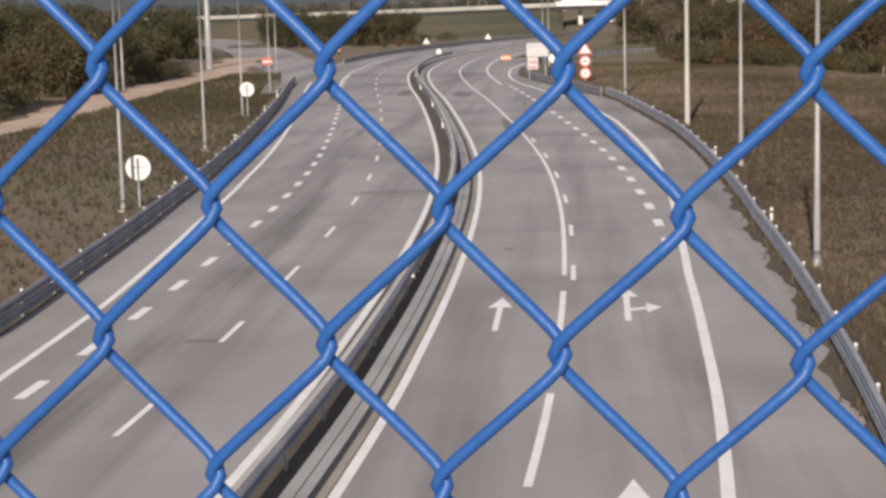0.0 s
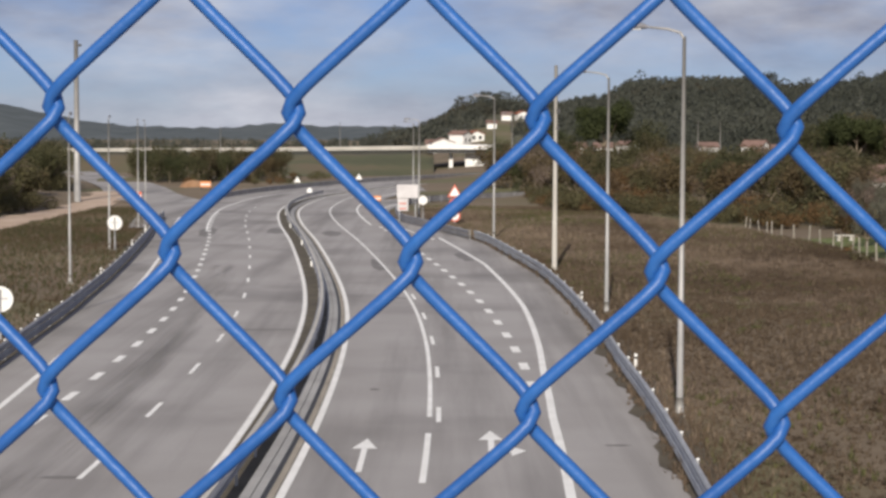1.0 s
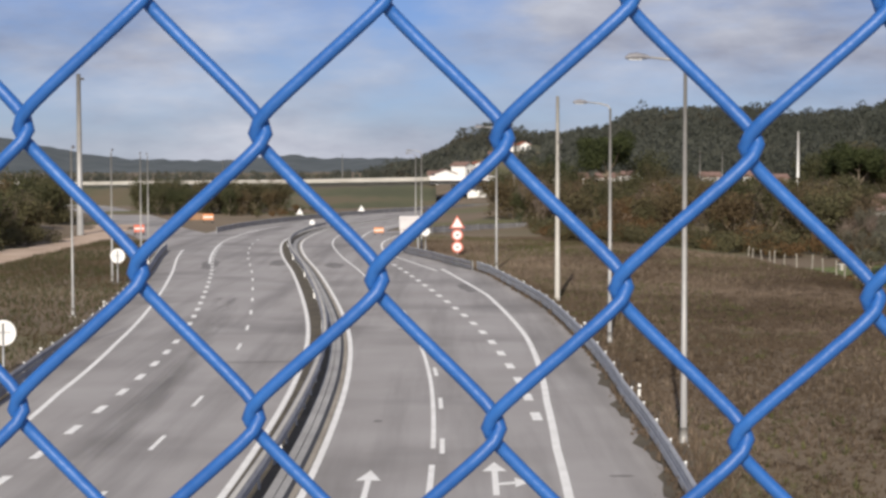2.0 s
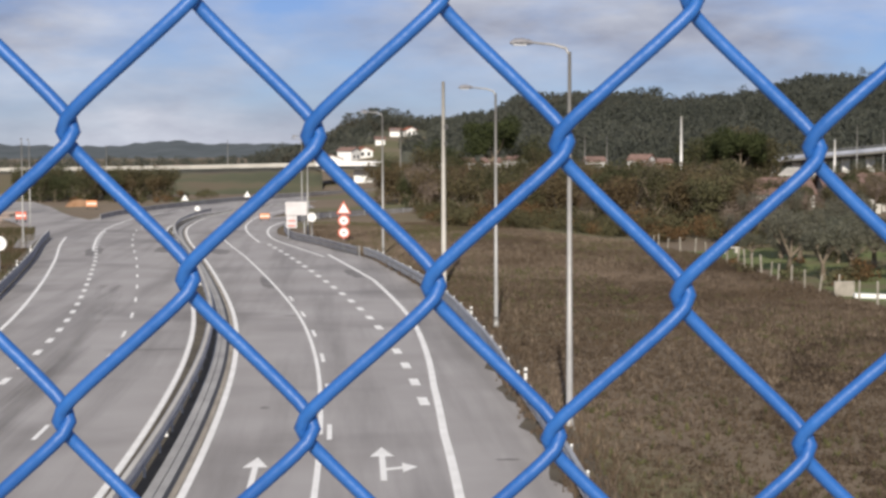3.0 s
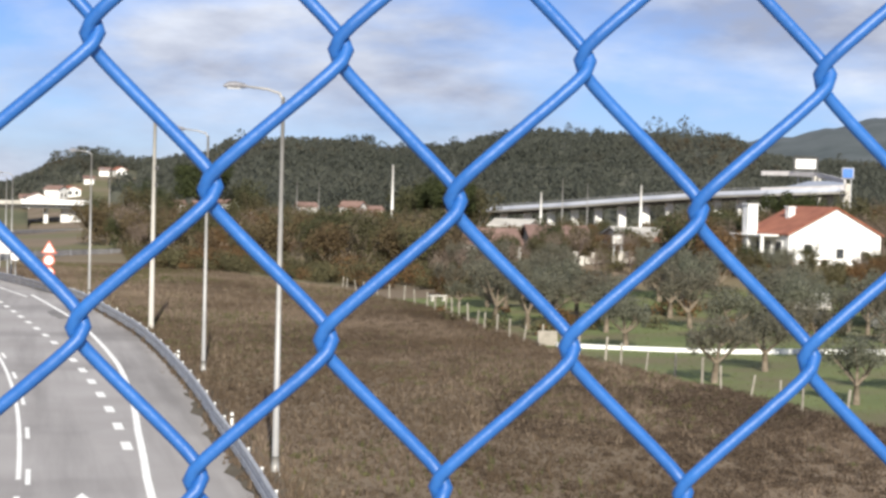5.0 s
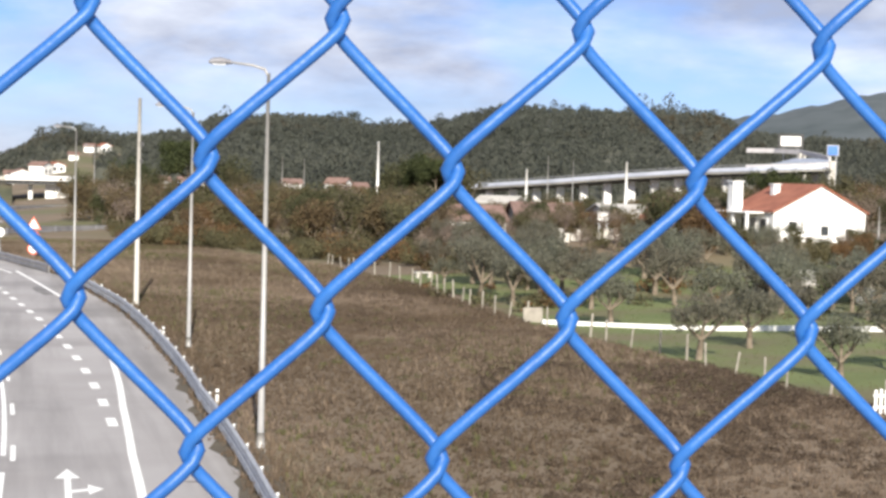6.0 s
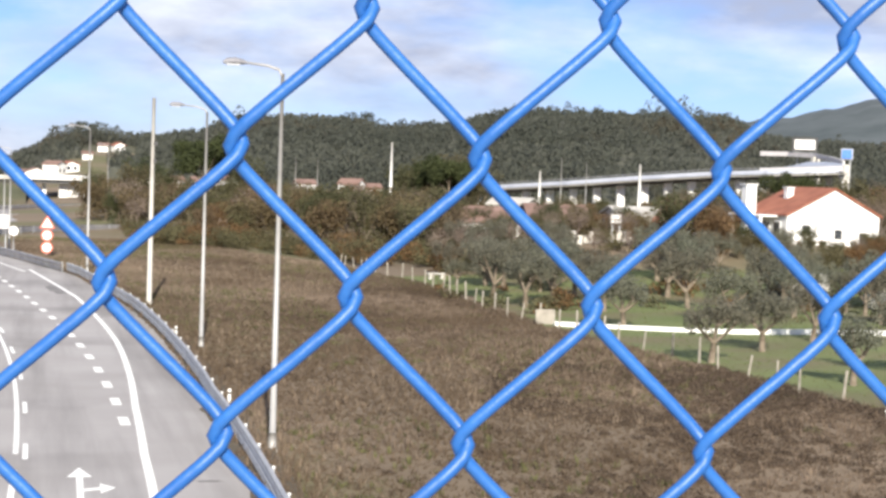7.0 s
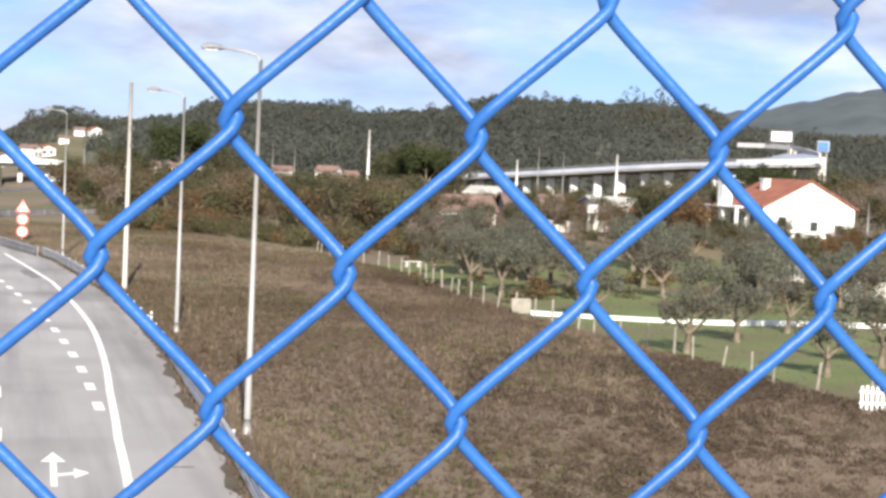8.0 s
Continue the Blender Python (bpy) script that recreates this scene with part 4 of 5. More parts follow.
TOWN = ((0.15, 500, 11, 9, 4.5, 2.0, 10, 0), (0.75, 505, 9, 8, 5.5, 1.6, 60, 0), (-0.1, 520, 12, 8, 3.5, 2, 90, 0), (1.2, 510, 8, 7, 4, 1.5, 20, 0),
                                      (2.25, 622, 12, 8, 5, 2.2, 80, 0), (2.7, 625, 9, 8, 6, 2.2, 20, 0), (1.75, 560, 12, 7, 4, 1.8, 90, 0), (3.7, 420, 9, 8, 3.5, 1.6, 30, 0),
                                      (4.4, 415, 8, 8, 3, 1.6, 100, 0), (5.3, 410, 11, 7, 3, 1.6, 90, 0), (6.1, 415, 8, 7, 3, 1.4, 50, 0), (8.6, 400, 11, 7, 3, 1.6, 90, 0),
                                      (10.1, 395, 9, 8, 3.4, 2.0, 60, 0), (10.7, 400, 10, 7, 2.6, 1.5, 90, 0), (-4.6, 640, 14, 9, 5, 2, 90, 0), (-5.3, 650, 12, 9, 5, 2, 20, 0), (-3.6, 660, 12, 9, 4, 2, 50, 0), (-9.2, 600, 14, 9, 5, 2, 90, 0))
for az, d, w, l, wh, rh, turn, up in TOWN:
    x, y = polar(az, d)[:2]
    k = 0.42 if d > 550 else 0.56
    house(x, y, w * k, l * k, wh * (k if d > 450 else 1.05), rh * k, turn, "small white house with a tiled roof among trees", roof_mat=M_OLDROOF if int(az * 10) % 3 else M_TILE, windows=((-0.2, 0.3), (0.22, 0.3)))
for az, d, w, l, wh, rh, turn, wm, rm in ((14.2, 212, 11, 8, 2.2, 1.6, 84, M_WHITE, M_OLDROOF), (16.6, 218, 12, 7, 2.0, 1.4, 80, M_WOODPOST, M_OLDROOF), (19.2, 215, 10, 6, 2.0, 0.9, 84, M_CONCRETE, M_CONCRETE),
                                          (20.6, 206, 4, 4, 1.6, 1.2, 40, M_WHITE, M_TILE), (24.3, 140, 5.5, 4, 1.6, 0.8, 70, M_DARK, M_CONCRETE), (27.3, 142, 5, 4, 1.9, 0.7, 70, M_CONCRETE, M_OLDROOF), (15.3, 285, 9, 6, 2.5, 1, 60, M_CONCRETE, M_CONCRETE)):
    x, y = polar(az, d)[:2]
    house(x, y, w, l, wh, rh, turn, "low weathered farm shed among olive trees", wm, rm, windows=((0.1, 0.3),))

frames = thing("garden_screen", "row of pale weathered sheets leaning on a frame in the garden", "screen")
for i, a in enumerate(np.linspace(17.05, 19.3, 12)):
    x, y = polar(a, 178 + 0.8 * math.sin(i * 2.3))[:2]
    part("sheet", mesh("sheet", *box(0.5, 0.06, 1.0 + 0.3 * math.sin(i * 1.7), bevel=0.02), M_CONCRETE), frames, at=pose(x, y, land_at(x, y) + 0.1, -6, 4 * math.sin(i), -a))
part("rail", mesh("rail", *tube([(*polar(17.0, 178.4)[:2], land_at(*polar(17.0, 178.4)[:2]) + 0.9), (*polar(19.35, 178.4)[:2], land_at(*polar(19.35, 178.4)[:2]) + 0.9)], 0.05, 6), M_WOODPOST), frames, "grey wooden rail")

# ---------------------------------------------------------------- orchard fence, low wall, gate
post_mesh = mesh("fence_post", *join(tube([(0, 0, -0.2), (0.02, 0, 1.25)], [0.07, 0.055], 7)), M_WOODPOST)
fence_line = spline([(29, 168), (29.6, 152), (31.2, 140), (30.8, 126), (30.4, 113), (31.4, 100), (32.6, 89), (33.0, 82), (33.3, 71), (34.6, 66), (36.5, 60)])
for i, q in enumerate(along(0.0, 0, 104, 3.1, fence_line)[0]):
    ob = part("fence_post", post_mesh, at=pose(q[0] + rng.normal(0, 0.12), q[1], land_at(*q), rng.normal(0, 3), rng.normal(0, 3)) @ Matrix.Scale(rng.uniform(0.85, 1.15), 4))
    tagged(ob, "weathered grey wooden post at the orchard's edge", "fence post", group="orchard fence posts")
wl_pts = [(31.5, 104.8), (35.3, 103.8), (38.8, 102.6), (42, 101.6), (46.7, 101.0), (51, 99.6), (58, 98)]
low_wall = part("low_wall", slab_along([(x, y, land_at(x, y) + 0.30 + 0.04 * math.sin(x * 3)) for x, y in wl_pts], 0.3, 0.6, M_WHITE, "low_wall"))
tagged(low_wall, "low whitewashed garden wall across the meadow", "wall")
panel = part("leaning_panel", mesh("leaning_panel", *box(1.25, 0.1, 0.95, 0, bevel=0.02), M_WOODPOST), at=pose(31.3, 106, land_at(31.3, 106), -8))
tagged(panel, "beige board propped at the wall's end", "board")
bench = part("stone_bench", mesh("stone_bench", *join(box(1.5, 0.4, 0.1, 0.42, bevel=0.02), box(0.2, 0.35, 0.45, -0.02, -0.5), box(0.2, 0.35, 0.45, -0.02, 0.5)), M_CONCRETE), at=pose(33.4, 146, land_at(33.4, 146), rz=10) @ Matrix.Scale(1.05, 4))
tagged(bench, "pale stone bench under the olive trees", "bench")
gate = thing("picket_gate", "white wooden picket gate at the meadow's corner", "gate", at=pose(33.6, 63.8, land_at(33.6, 63.8), rz=-20))
for i in range(7):
    part("picket", mesh("picket", *box(0.11, 0.03, 0.95 + 0.04 * (i % 2), 0.02, -0.6 + 0.2 * i, bevel=0.02), M_WHITE), gate)
for z in (0.25, 0.7):
    part("rail", mesh("rail", *box(1.4, 0.04, 0.08, z, 0, 0.04), M_WHITE), gate)

# ---------------------------------------------------------------- trees


def leaf_cloud(lobes, count, lo, hi, seed, flat=0.0):
    """Verts and faces of many small leaf clumps scattered through lobes (x, y, z, rx, ry, rz), denser towards their skins."""
    g = np.random.default_rng(seed)
    lobes = np.array(lobes, float)
    vol = (lobes[:, 3] * lobes[:, 4] * lobes[:, 5]) ** 0.67
    pick = g.choice(len(lobes), count, p=vol / vol.sum())
    d = g.normal(size=(count, 3))
    d /= np.linalg.norm(d, axis=1)[:, None]
    r = g.uniform(0.35, 1.0, count) ** 0.6 * g.uniform(0.85, 1.12, count)
    c = lobes[pick, :3] + d * r[:, None] * lobes[pick, 3:]
    n = d * 0.8 + np.array([0, 0, 0.45]) + g.normal(0, 0.5, (count, 3))
    n /= np.linalg.norm(n, axis=1)[:, None]
    a = np.cross(n, g.normal(size=(count, 3)))
    a /= np.linalg.norm(a, axis=1)[:, None]
    b = np.cross(n, a)
    s = g.uniform(lo, hi, count)[:, None]
    v = np.stack([c - a * s, c - b * s * 0.62 + n * s * 0.2, c + a * s, c + b * s * 0.62 + n * s * 0.2], 1).reshape(-1, 3)
    f = np.arange(4 * count).reshape(-1, 4)
    return v, f


def fast_mesh(name, v, f, mat):
    me = bpy.data.meshes.new(name)
    me.vertices.add(len(v))
    me.vertices.foreach_set("co", np.asarray(v, np.float32).ravel())
    k = f.shape[1]
    me.loops.add(f.size)
    me.loops.foreach_set("vertex_index", f.astype(np.int32).ravel())
    me.polygons.add(len(f))
    me.polygons.foreach_set("loop_start", np.arange(0, f.size, k, dtype=np.int32))
    me.materials.append(mat)
    me.update(calc_edges=True)
    me.validate()
    return me


def limbs(h, spread, trunk_h, r, count, seed, twist=0.15):
    """A tapered trunk that parts into limbs; also gives the limbs' ends."""
    g = random.Random(seed)
    knee = (g.uniform(-twist, twist), g.uniform(-twist, twist), trunk_h)
    pieces = [tube([(0, 0, -0.3), (knee[0] * 0.4, knee[1] * 0.4, trunk_h * 0.5), knee], [r * 1.25, r, r * 0.85], 7)]
    ends = []
    for i in range(count):
        t = 2 * math.pi * (i + g.uniform(-0.3, 0.3)) / count
        k = spread * g.uniform(0.55, 1.0)
        end = (k * math.cos(t), k * math.sin(t), h * g.uniform(0.62, 0.92))
        mid = (knee[0] + 0.55 * (end[0] - knee[0]) + g.uniform(-.2, .2), knee[1] + 0.55 * (end[1] - knee[1]) + g.uniform(-.2, .2), knee[2] + 0.45 * (end[2] - knee[2]))
        pieces.append(tube([knee, mid, end], [r * 0.6, r * 0.38, r * 0.12], 4))
        ends.append(end)
        for _ in range(2):
            e2 = (mid[0] + g.uniform(-1, 1) * spread * 0.5, mid[1] + g.uniform(-1, 1) * spread * 0.5, mid[2] + g.uniform(0.2, 0.5) * (h - mid[2]))
            pieces.append(tube([mid, e2], [r * 0.28, r * 0.08], 3))
            ends.append(e2)
    return join(*pieces), ends


def tree(name, label, h, spread, trunk_h, r, seed, leaf, count, lo, hi, lobe=0.42, category="tree", group="", bushy=False):
    """A tree at the origin: trunk with limbs, crown of leaf clumps round the limbs' ends."""
    wood, ends = limbs(h, spread, trunk_h, r, 5, seed)
    t = thing(name, label, category, group=group)
    part("trunk", mesh("trunk", *wood, M_BARK, True), t)
    g = random.Random(seed + 50)
    lobes = [(x, y, z, spread * lobe * g.uniform(0.7, 1.2), spread * lobe * g.uniform(0.7, 1.2), h * 0.17 * g.uniform(0.7, 1.25)) for x, y, z in ends]
    lobes += [(0, 0, h * 0.8, spread * 0.5, spread * 0.5, h * 0.17)]
    if bushy:
        lobes += [(g.uniform(-.3, .3) * spread, g.uniform(-.3, .3) * spread, h * k, spread * 0.75, spread * 0.75, h * 0.2) for k in (0.2, 0.38, 0.55)]
    part("crown", fast_mesh("crown", *leaf_cloud(lobes, count, lo, hi, seed), leaf), t)
    return t


def bare_tree(label, h, spread, seed):
    g = random.Random(seed)
    t = thing("bare_tree", label, "tree", group="bare trees")
    pieces = []

    def grow(q, d, length, r, depth):
        e = q + d * length
        pieces.append(tube([q, q + d * length * 0.5 + Vector((g.uniform(-.1, .1), g.uniform(-.1, .1), 0)) * length, e], [r, r * 0.8, r * 0.6], 4))
        if depth:
            for _ in range(3):
                nd = (d + Vector((g.uniform(-1, 1), g.uniform(-1, 1), g.uniform(-0.2, 0.8))) * 0.75).normalized()
                grow(e, nd, length * g.uniform(0.55, 0.8), r * 0.55, depth - 1)
    grow(Vector((0, 0, -0.3)), Vector((0, 0, 1)), h * 0.36, 0.13, 3)
    part("trunk", mesh("trunk", *join(*pieces), M_TWIG), t)
    g2 = leaf_cloud([(0, 0, h * 0.72, spread, spread, h * 0.3)], 1300, 0.04, 0.11, seed)
    part("crown", fast_mesh("crown", *g2, M_TWIG), t, "sparse twigs")
    return t


def scatter(first, rest):
    """Stands the first tree at its place and copies it to the rest: x, y, scale, turn."""
    x, y, s, turn = rest[0]
    for x2, y2, s2, turn2 in rest[1:]:
        copy_thing(first, pose(x2, y2, land_at(x2, y2), rz=turn2) @ Matrix.Scale(s2, 4))
    first.matrix_basis = pose(x, y, land_at(x, y), rz=turn) @ Matrix.Scale(s, 4)


tr = random.Random(11)
olives = [tree("olive_tree", "grey-green olive tree with a pale gnarled trunk in grass", 3.9, 1.75, 1.1, 0.18, 20 + i, M_OLIVE, 3400, 0.04, 0.1, lobe=0.36, group="olive trees") for i in range(3)]
spots = [(33.9, 84.9, 0.95), (36.9, 75, 0.85), (41.9, 79.4, 1.0), (35.8, 104.2, 0.95), (38.3, 115.8, 0.95), (33.4, 118, 1.0), (36.5, 122, 1.0), (40, 128, 1.05), (46, 120, 1.1), (44.5, 109, 1.0), (51, 113, 1.1),
         (36, 134, 1.05), (55, 108, 1.1), (49, 86, 1.05), (42, 141, 1.1), (39.5, 91.5, 0.95), (48.5, 131, 1.1), (54, 124, 1.15), (33.5, 139, 0.6), (57, 96, 1.0), (45, 97, 0.9), (34, 129, 0.8), (59, 131, 1.2), (52, 143, 1.2), (62, 120, 1.2)]
for i in range(34):
    az, dist = tr.uniform(13.0, 30), tr.uniform(126, 178)
    x, y = polar(az, dist)[:2]
    room = 9.05 - dist * math.tan(radians(1.35)) - land_at(x, y)
    spots.append((x, y, min(tr.uniform(0.75, 1.15), room / 3.9)))
for i in range(3):
    scatter(olives[i], [(x, y, s, tr.uniform(0, 360)) for x, y, s in spots[i::3]])

scrubs = [tree("scrub_tree", "brown autumn-leaved scrub tree at the field's edge", 5.2, 2.3, 0.9, 0.14, 40 + i, (M_BROWNLEAF, M_RUSTLEAF, M_BROWNLEAF)[i], 3000, 0.06, 0.17, group="scrub trees", bushy=True) for i in range(3)]
darks = [tree("evergreen_tree", "dark green evergreen tree beyond the field", 6.2, 2.3, 1.0, 0.17, 60 + i, M_DARKLEAF, 3000, 0.06, 0.18, group="evergreen trees", bushy=True) for i in range(3)]
bares = [bare_tree("leafless grey-brown tree at the field's edge", 5.5, 1.9, 80 + i) for i in range(2)]
masses = [[], [], []]
belt = [[], [], [], [], [], [], [], []]
for i in range(360):
    az = tr.uniform(1.6, 29.5)
    near = float(np.interp(az, [1.6, 4.5, 8, 10, 14, 20, 30], [262, 214, 205, 182, 172, 168, 170]))
    d = near + tr.uniform(0, 1) ** 1.3 * 130
    x, y = polar(az, d)[:2]
    s = tr.uniform(0.7, 1.25)
    if 22.0 < az < 28.0 and d < 215:
        s = tr.uniform(0.32, 0.5)
        if 186 < d:
            continue
    if 13.4 < az < 20 and d < 214:
        s *= 0.55
    roof_el = float(np.interp(az, [1.6, 12.5, 13.6, 15, 19, 23, 26, 30], [-0.4, -0.4, -0.85, -0.85, -0.6, -0.1, 0.25, 0.6])) + tr.uniform(-0.25, 0.1)
    room = 9.05 + d * math.tan(radians(roof_el)) - land_at(x, y)
    s = min(s, room / 5.6)
    if s < 0.25:
        continue
    k = tr.random()
    kind = tr.choice((0, 1, 2)) if k < (0.5 if az < 12 else 0.36) else (tr.choice((3, 4, 5)) if k < 0.72 else tr.choice((6, 7)))
    belt[kind].append((x, y, s, tr.uniform(0, 360)))
for i in range(150):
    az = tr.uniform(3.0, 14)
    near = float(np.interp(az, [3, 4.5, 8, 10, 14], [225, 206, 196, 176, 164]))
    x, y = polar(az, near + tr.uniform(-5, 16))[:2]
    masses[tr.choice((0, 0, 1, 2))].append((x, y, tr.uniform(0.9, 2.9)))
for i in range(85):
    az, dist = tr.uniform(12.5, 30), tr.uniform(158, 214)
    if 22.2 < az < 28.2 and dist > 182:
        continue
    x, y = polar(az, dist)[:2]
    room = 9.05 - dist * math.tan(radians(1.75 if 22.2 < az < 28.2 else 1.3)) - land_at(x, y)
    belt[tr.choice((0, 1, 2, 3, 6, 7, 6))].append((x, y, max(0.22, min(tr.uniform(0.35, 0.75), room / 5.4)), tr.uniform(0, 360)))
# mixed bushes through the gardens, and the rusty hedge before the white house
for i in range(110):
    az, dist = tr.uniform(12.8, 30), tr.uniform(118, 182)
    x, y = polar(az, dist)[:2]
    room = 9.05 - dist * math.tan(radians(1.7)) - land_at(x, y)
    masses[tr.choice((0, 1, 1, 2, 2))].append((x, y, max(0.7, min(tr.uniform(0.8, 2.6) * (0.6 if dist < 140 else 1.0), room))))
for i in range(34):
    az = tr.uniform(22.4, 28.6)
    dist = tr.uniform(172, 184)
    x, y = polar(az, dist)[:2]
    room = 9.05 - dist * math.tan(radians(tr.uniform(1.65, 2.0))) - land_at(x, y)
    belt[tr.choice((1, 1, 2, 3, 5))].append((x, y, max(0.18, room / 5.6), tr.uniform(0, 360)))
# taller trees between the houses, and evergreens before the woods
for i in range(60):
    az, dist = tr.uniform(2.6, 14), tr.uniform(330, 388)
    x, y = polar(az, dist)[:2]
    room = 9.05 + dist * math.tan(radians(tr.uniform(-0.9, -0.5))) - land_at(x, y)
    belt[tr.choice((0, 1, 3, 4, 5, 5, 6))].append((x, y, max(0.3, room / 6.0), tr.uniform(0, 360)))
for az, dist, el in ((11.9, 300, 0.3), (12.3, 292, 0.2), (12.7, 296, 0.45), (13.2, 300, 0.6), (13.6, 292, 0.5), (14.1, 288, 0.2), (6.6, 310, 0.35), (7.0, 305, -0.1), (4.2, 320, -0.1), (3.2, 330, 0.0), (3.6, 335, 0.25)):
    x, y = polar(az, dist)[:2]
    belt[3 + int(az * 10) % 3].append((x, y, (9.05 + dist * math.tan(radians(el)) - land_at(x, y)) / 6.0, az * 50))
# dark bushes on the far side of the slip road, and the wood left of the dirt track
for i in range(40):
    x, y = polar(tr.uniform(-8.6, -3.4), tr.uniform(296, 350))[:2]
    masses[tr.choice((0, 1))].append((x, y, tr.uniform(0.6, 1.7)))
for i in range(48):
    x, y = polar(tr.uniform(-9.6, -5.0), tr.uniform(306, 345))[:2]
    belt[tr.choice((3, 4, 5, 5, 0))].append((x, y, tr.uniform(0.65, 1.05), tr.uniform(0, 360)))
for i in range(130):
    y = tr.uniform(112, 290)
    x = -46.5 - tr.uniform(0, 1) ** 1.5 * 30 - max(0, (y - 225) * 0.25)
    masses[tr.choice((0, 2, 2))].append((x + tr.uniform(0, 2), y + tr.uniform(-4, 4), tr.uniform(1.2, 3.0)))
    belt[tr.choice((0, 0, 2, 3, 4, 5, 6, 7))].append((x, y, tr.uniform(0.75, 1.3), tr.uniform(0, 360)))
for k, (what, leaf) in enumerate((("brown", M_BROWNLEAF), ("rusty", M_RUSTLEAF), ("dark green", M_DARKLEAF))):
    lobes = [(x + tr.uniform(-0.4, 0.4) * h, y + tr.uniform(-0.4, 0.4) * h, land_at(x, y) + h * tr.uniform(0.25, 0.6), h * tr.uniform(0.4, 0.8), h * tr.uniform(0.4, 0.8), h * tr.uniform(0.3, 0.5))
             for x, y, h in masses[k] for _ in range(3)]
    low = part("low_bushes", fast_mesh("low_bushes", *leaf_cloud(lobes, 420 * len(masses[k]), 0.05, 0.15, 300 + k), leaf))
    tagged(low, "tangled low " + what + " bushes at the edges of field and gardens", "bushes", kind="stuff")
for first, rest in zip(scrubs + darks + bares, belt):
    scatter(first, rest)

pine = tree("stone_pine", "broad dark green stone pine standing above the scrub", 11.5, 5.2, 4.5, 0.4, 91, M_PINE, 12000, 0.11, 0.27, lobe=0.4)
pine.matrix_basis = pose(*polar(5.35, 300)[:2], land_at(*polar(5.35, 300)[:2]))
for az, d, s in ((13.2, 285, 0.85), (12.7, 290, 0.7), (23.9, 228, 0.6)):
    x, y = polar(az, d)[:2]
    copy_thing(pine, pose(x, y, land_at(x, y), rz=az * 40) @ Matrix.Scale(s, 4))

# ---------------------------------------------------------------- woods on the hill


def woods(name, label, spots_xyz, heights, per_tree, width, leaf, seed, size=(0.03, 0.065), upright=1.6):
    g = np.random.default_rng(seed)
    count = len(spots_xyz)
    base = np.repeat(spots_xyz, per_tree, 0)
    h = np.repeat(heights, per_tree)
    t = g.uniform(0.12, 1.0, len(h))
    ang, rad = g.uniform(0, 2 * np.pi, len(h)), np.sqrt(g.uniform(0, 1, len(h)))
    w = h * width * np.repeat(g.uniform(0.6, 1.3, count), per_tree) * np.interp(t, [0.1, 0.45, 0.8, 1.0], [0.35, 0.85, 1.0, 0.3])
    c = base + np.stack([w * rad * np.cos(ang), w * rad * np.sin(ang), h * t], 1)
    n = np.stack([rad * np.cos(ang), rad * np.sin(ang), np.full(len(h), 0.55)], 1) + g.normal(0, 0.35, (len(h), 3))
    n /= np.linalg.norm(n, axis=1)[:, None]
    a = g.normal(0, 0.6, (len(h), 3)) + np.array([0, 0, upright])
    a -= n * (a * n).sum(1)[:, None]
    a /= np.linalg.norm(a, axis=1)[:, None]
    b = np.cross(n, a)
    s = (h * g.uniform(*size, len(h)))[:, None]
    v = np.stack([c - a * s * 1.5, c - b * s * 0.7, c + a * s * 1.5, c + b * s * 0.7], 1).reshape(-1, 3)
    ob = part(name, fast_mesh(name, v, np.arange(len(v)).reshape(-1, 4), leaf))
    tagged(ob, label, "woods", kind="stuff")


g = np.random.default_rng(7)


def spots_in(count, az0, az1, d0, d1, keep=None):
    az, d = g.uniform(az0, az1, count), np.sqrt(g.uniform(d0 ** 2, d1 ** 2, count))
    x, y = d * np.sin(np.radians(az)), d * np.cos(np.radians(az))
    p = np.stack([x, y, land(x, y) - 0.3], 1)
    return p if keep is None else p[keep(az, d)]


town = np.array([(q[0], q[1]) for q in TOWN if q[0] > -1])


def clear(az, d):
    """Keeps the woods off the town's houses and the ground before them, and off the flyover."""
    ok = ~((az < 3.2) & (d < 470))
    for a, dist in town:
        ok &= ~((np.abs(az - a) < 0.7) & (d < dist + 8) & (d > dist - 110))
    return ok


hill = spots_in(7600, -1.5, 37, 395, 690, clear)
woods("hillside_woods", "dense green woods covering the hillside, paled for haze", hill, g.uniform(5.0, 8.0, len(hill)), 72, 0.32, M_FOREST, 1)
# closed canopy sheet the crowns rise from, added to fill dark gaps between them
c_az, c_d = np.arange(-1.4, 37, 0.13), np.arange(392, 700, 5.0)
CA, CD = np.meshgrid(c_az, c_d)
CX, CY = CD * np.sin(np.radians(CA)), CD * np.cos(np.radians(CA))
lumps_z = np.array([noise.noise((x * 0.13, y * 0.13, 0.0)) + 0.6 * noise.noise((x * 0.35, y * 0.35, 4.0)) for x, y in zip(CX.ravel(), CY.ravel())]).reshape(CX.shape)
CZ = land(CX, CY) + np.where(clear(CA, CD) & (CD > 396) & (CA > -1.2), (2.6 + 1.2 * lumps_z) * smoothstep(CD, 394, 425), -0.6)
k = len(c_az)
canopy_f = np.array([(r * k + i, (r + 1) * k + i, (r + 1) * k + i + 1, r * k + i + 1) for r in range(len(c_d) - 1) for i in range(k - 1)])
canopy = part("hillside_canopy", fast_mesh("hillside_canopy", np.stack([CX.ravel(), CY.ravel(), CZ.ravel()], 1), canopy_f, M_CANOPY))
tagged(canopy, "dark green canopy sheet filling the gaps between hillside crowns", "woods", kind="stuff")
crest = spots_in(760, -2.2, 37, 630, 668)
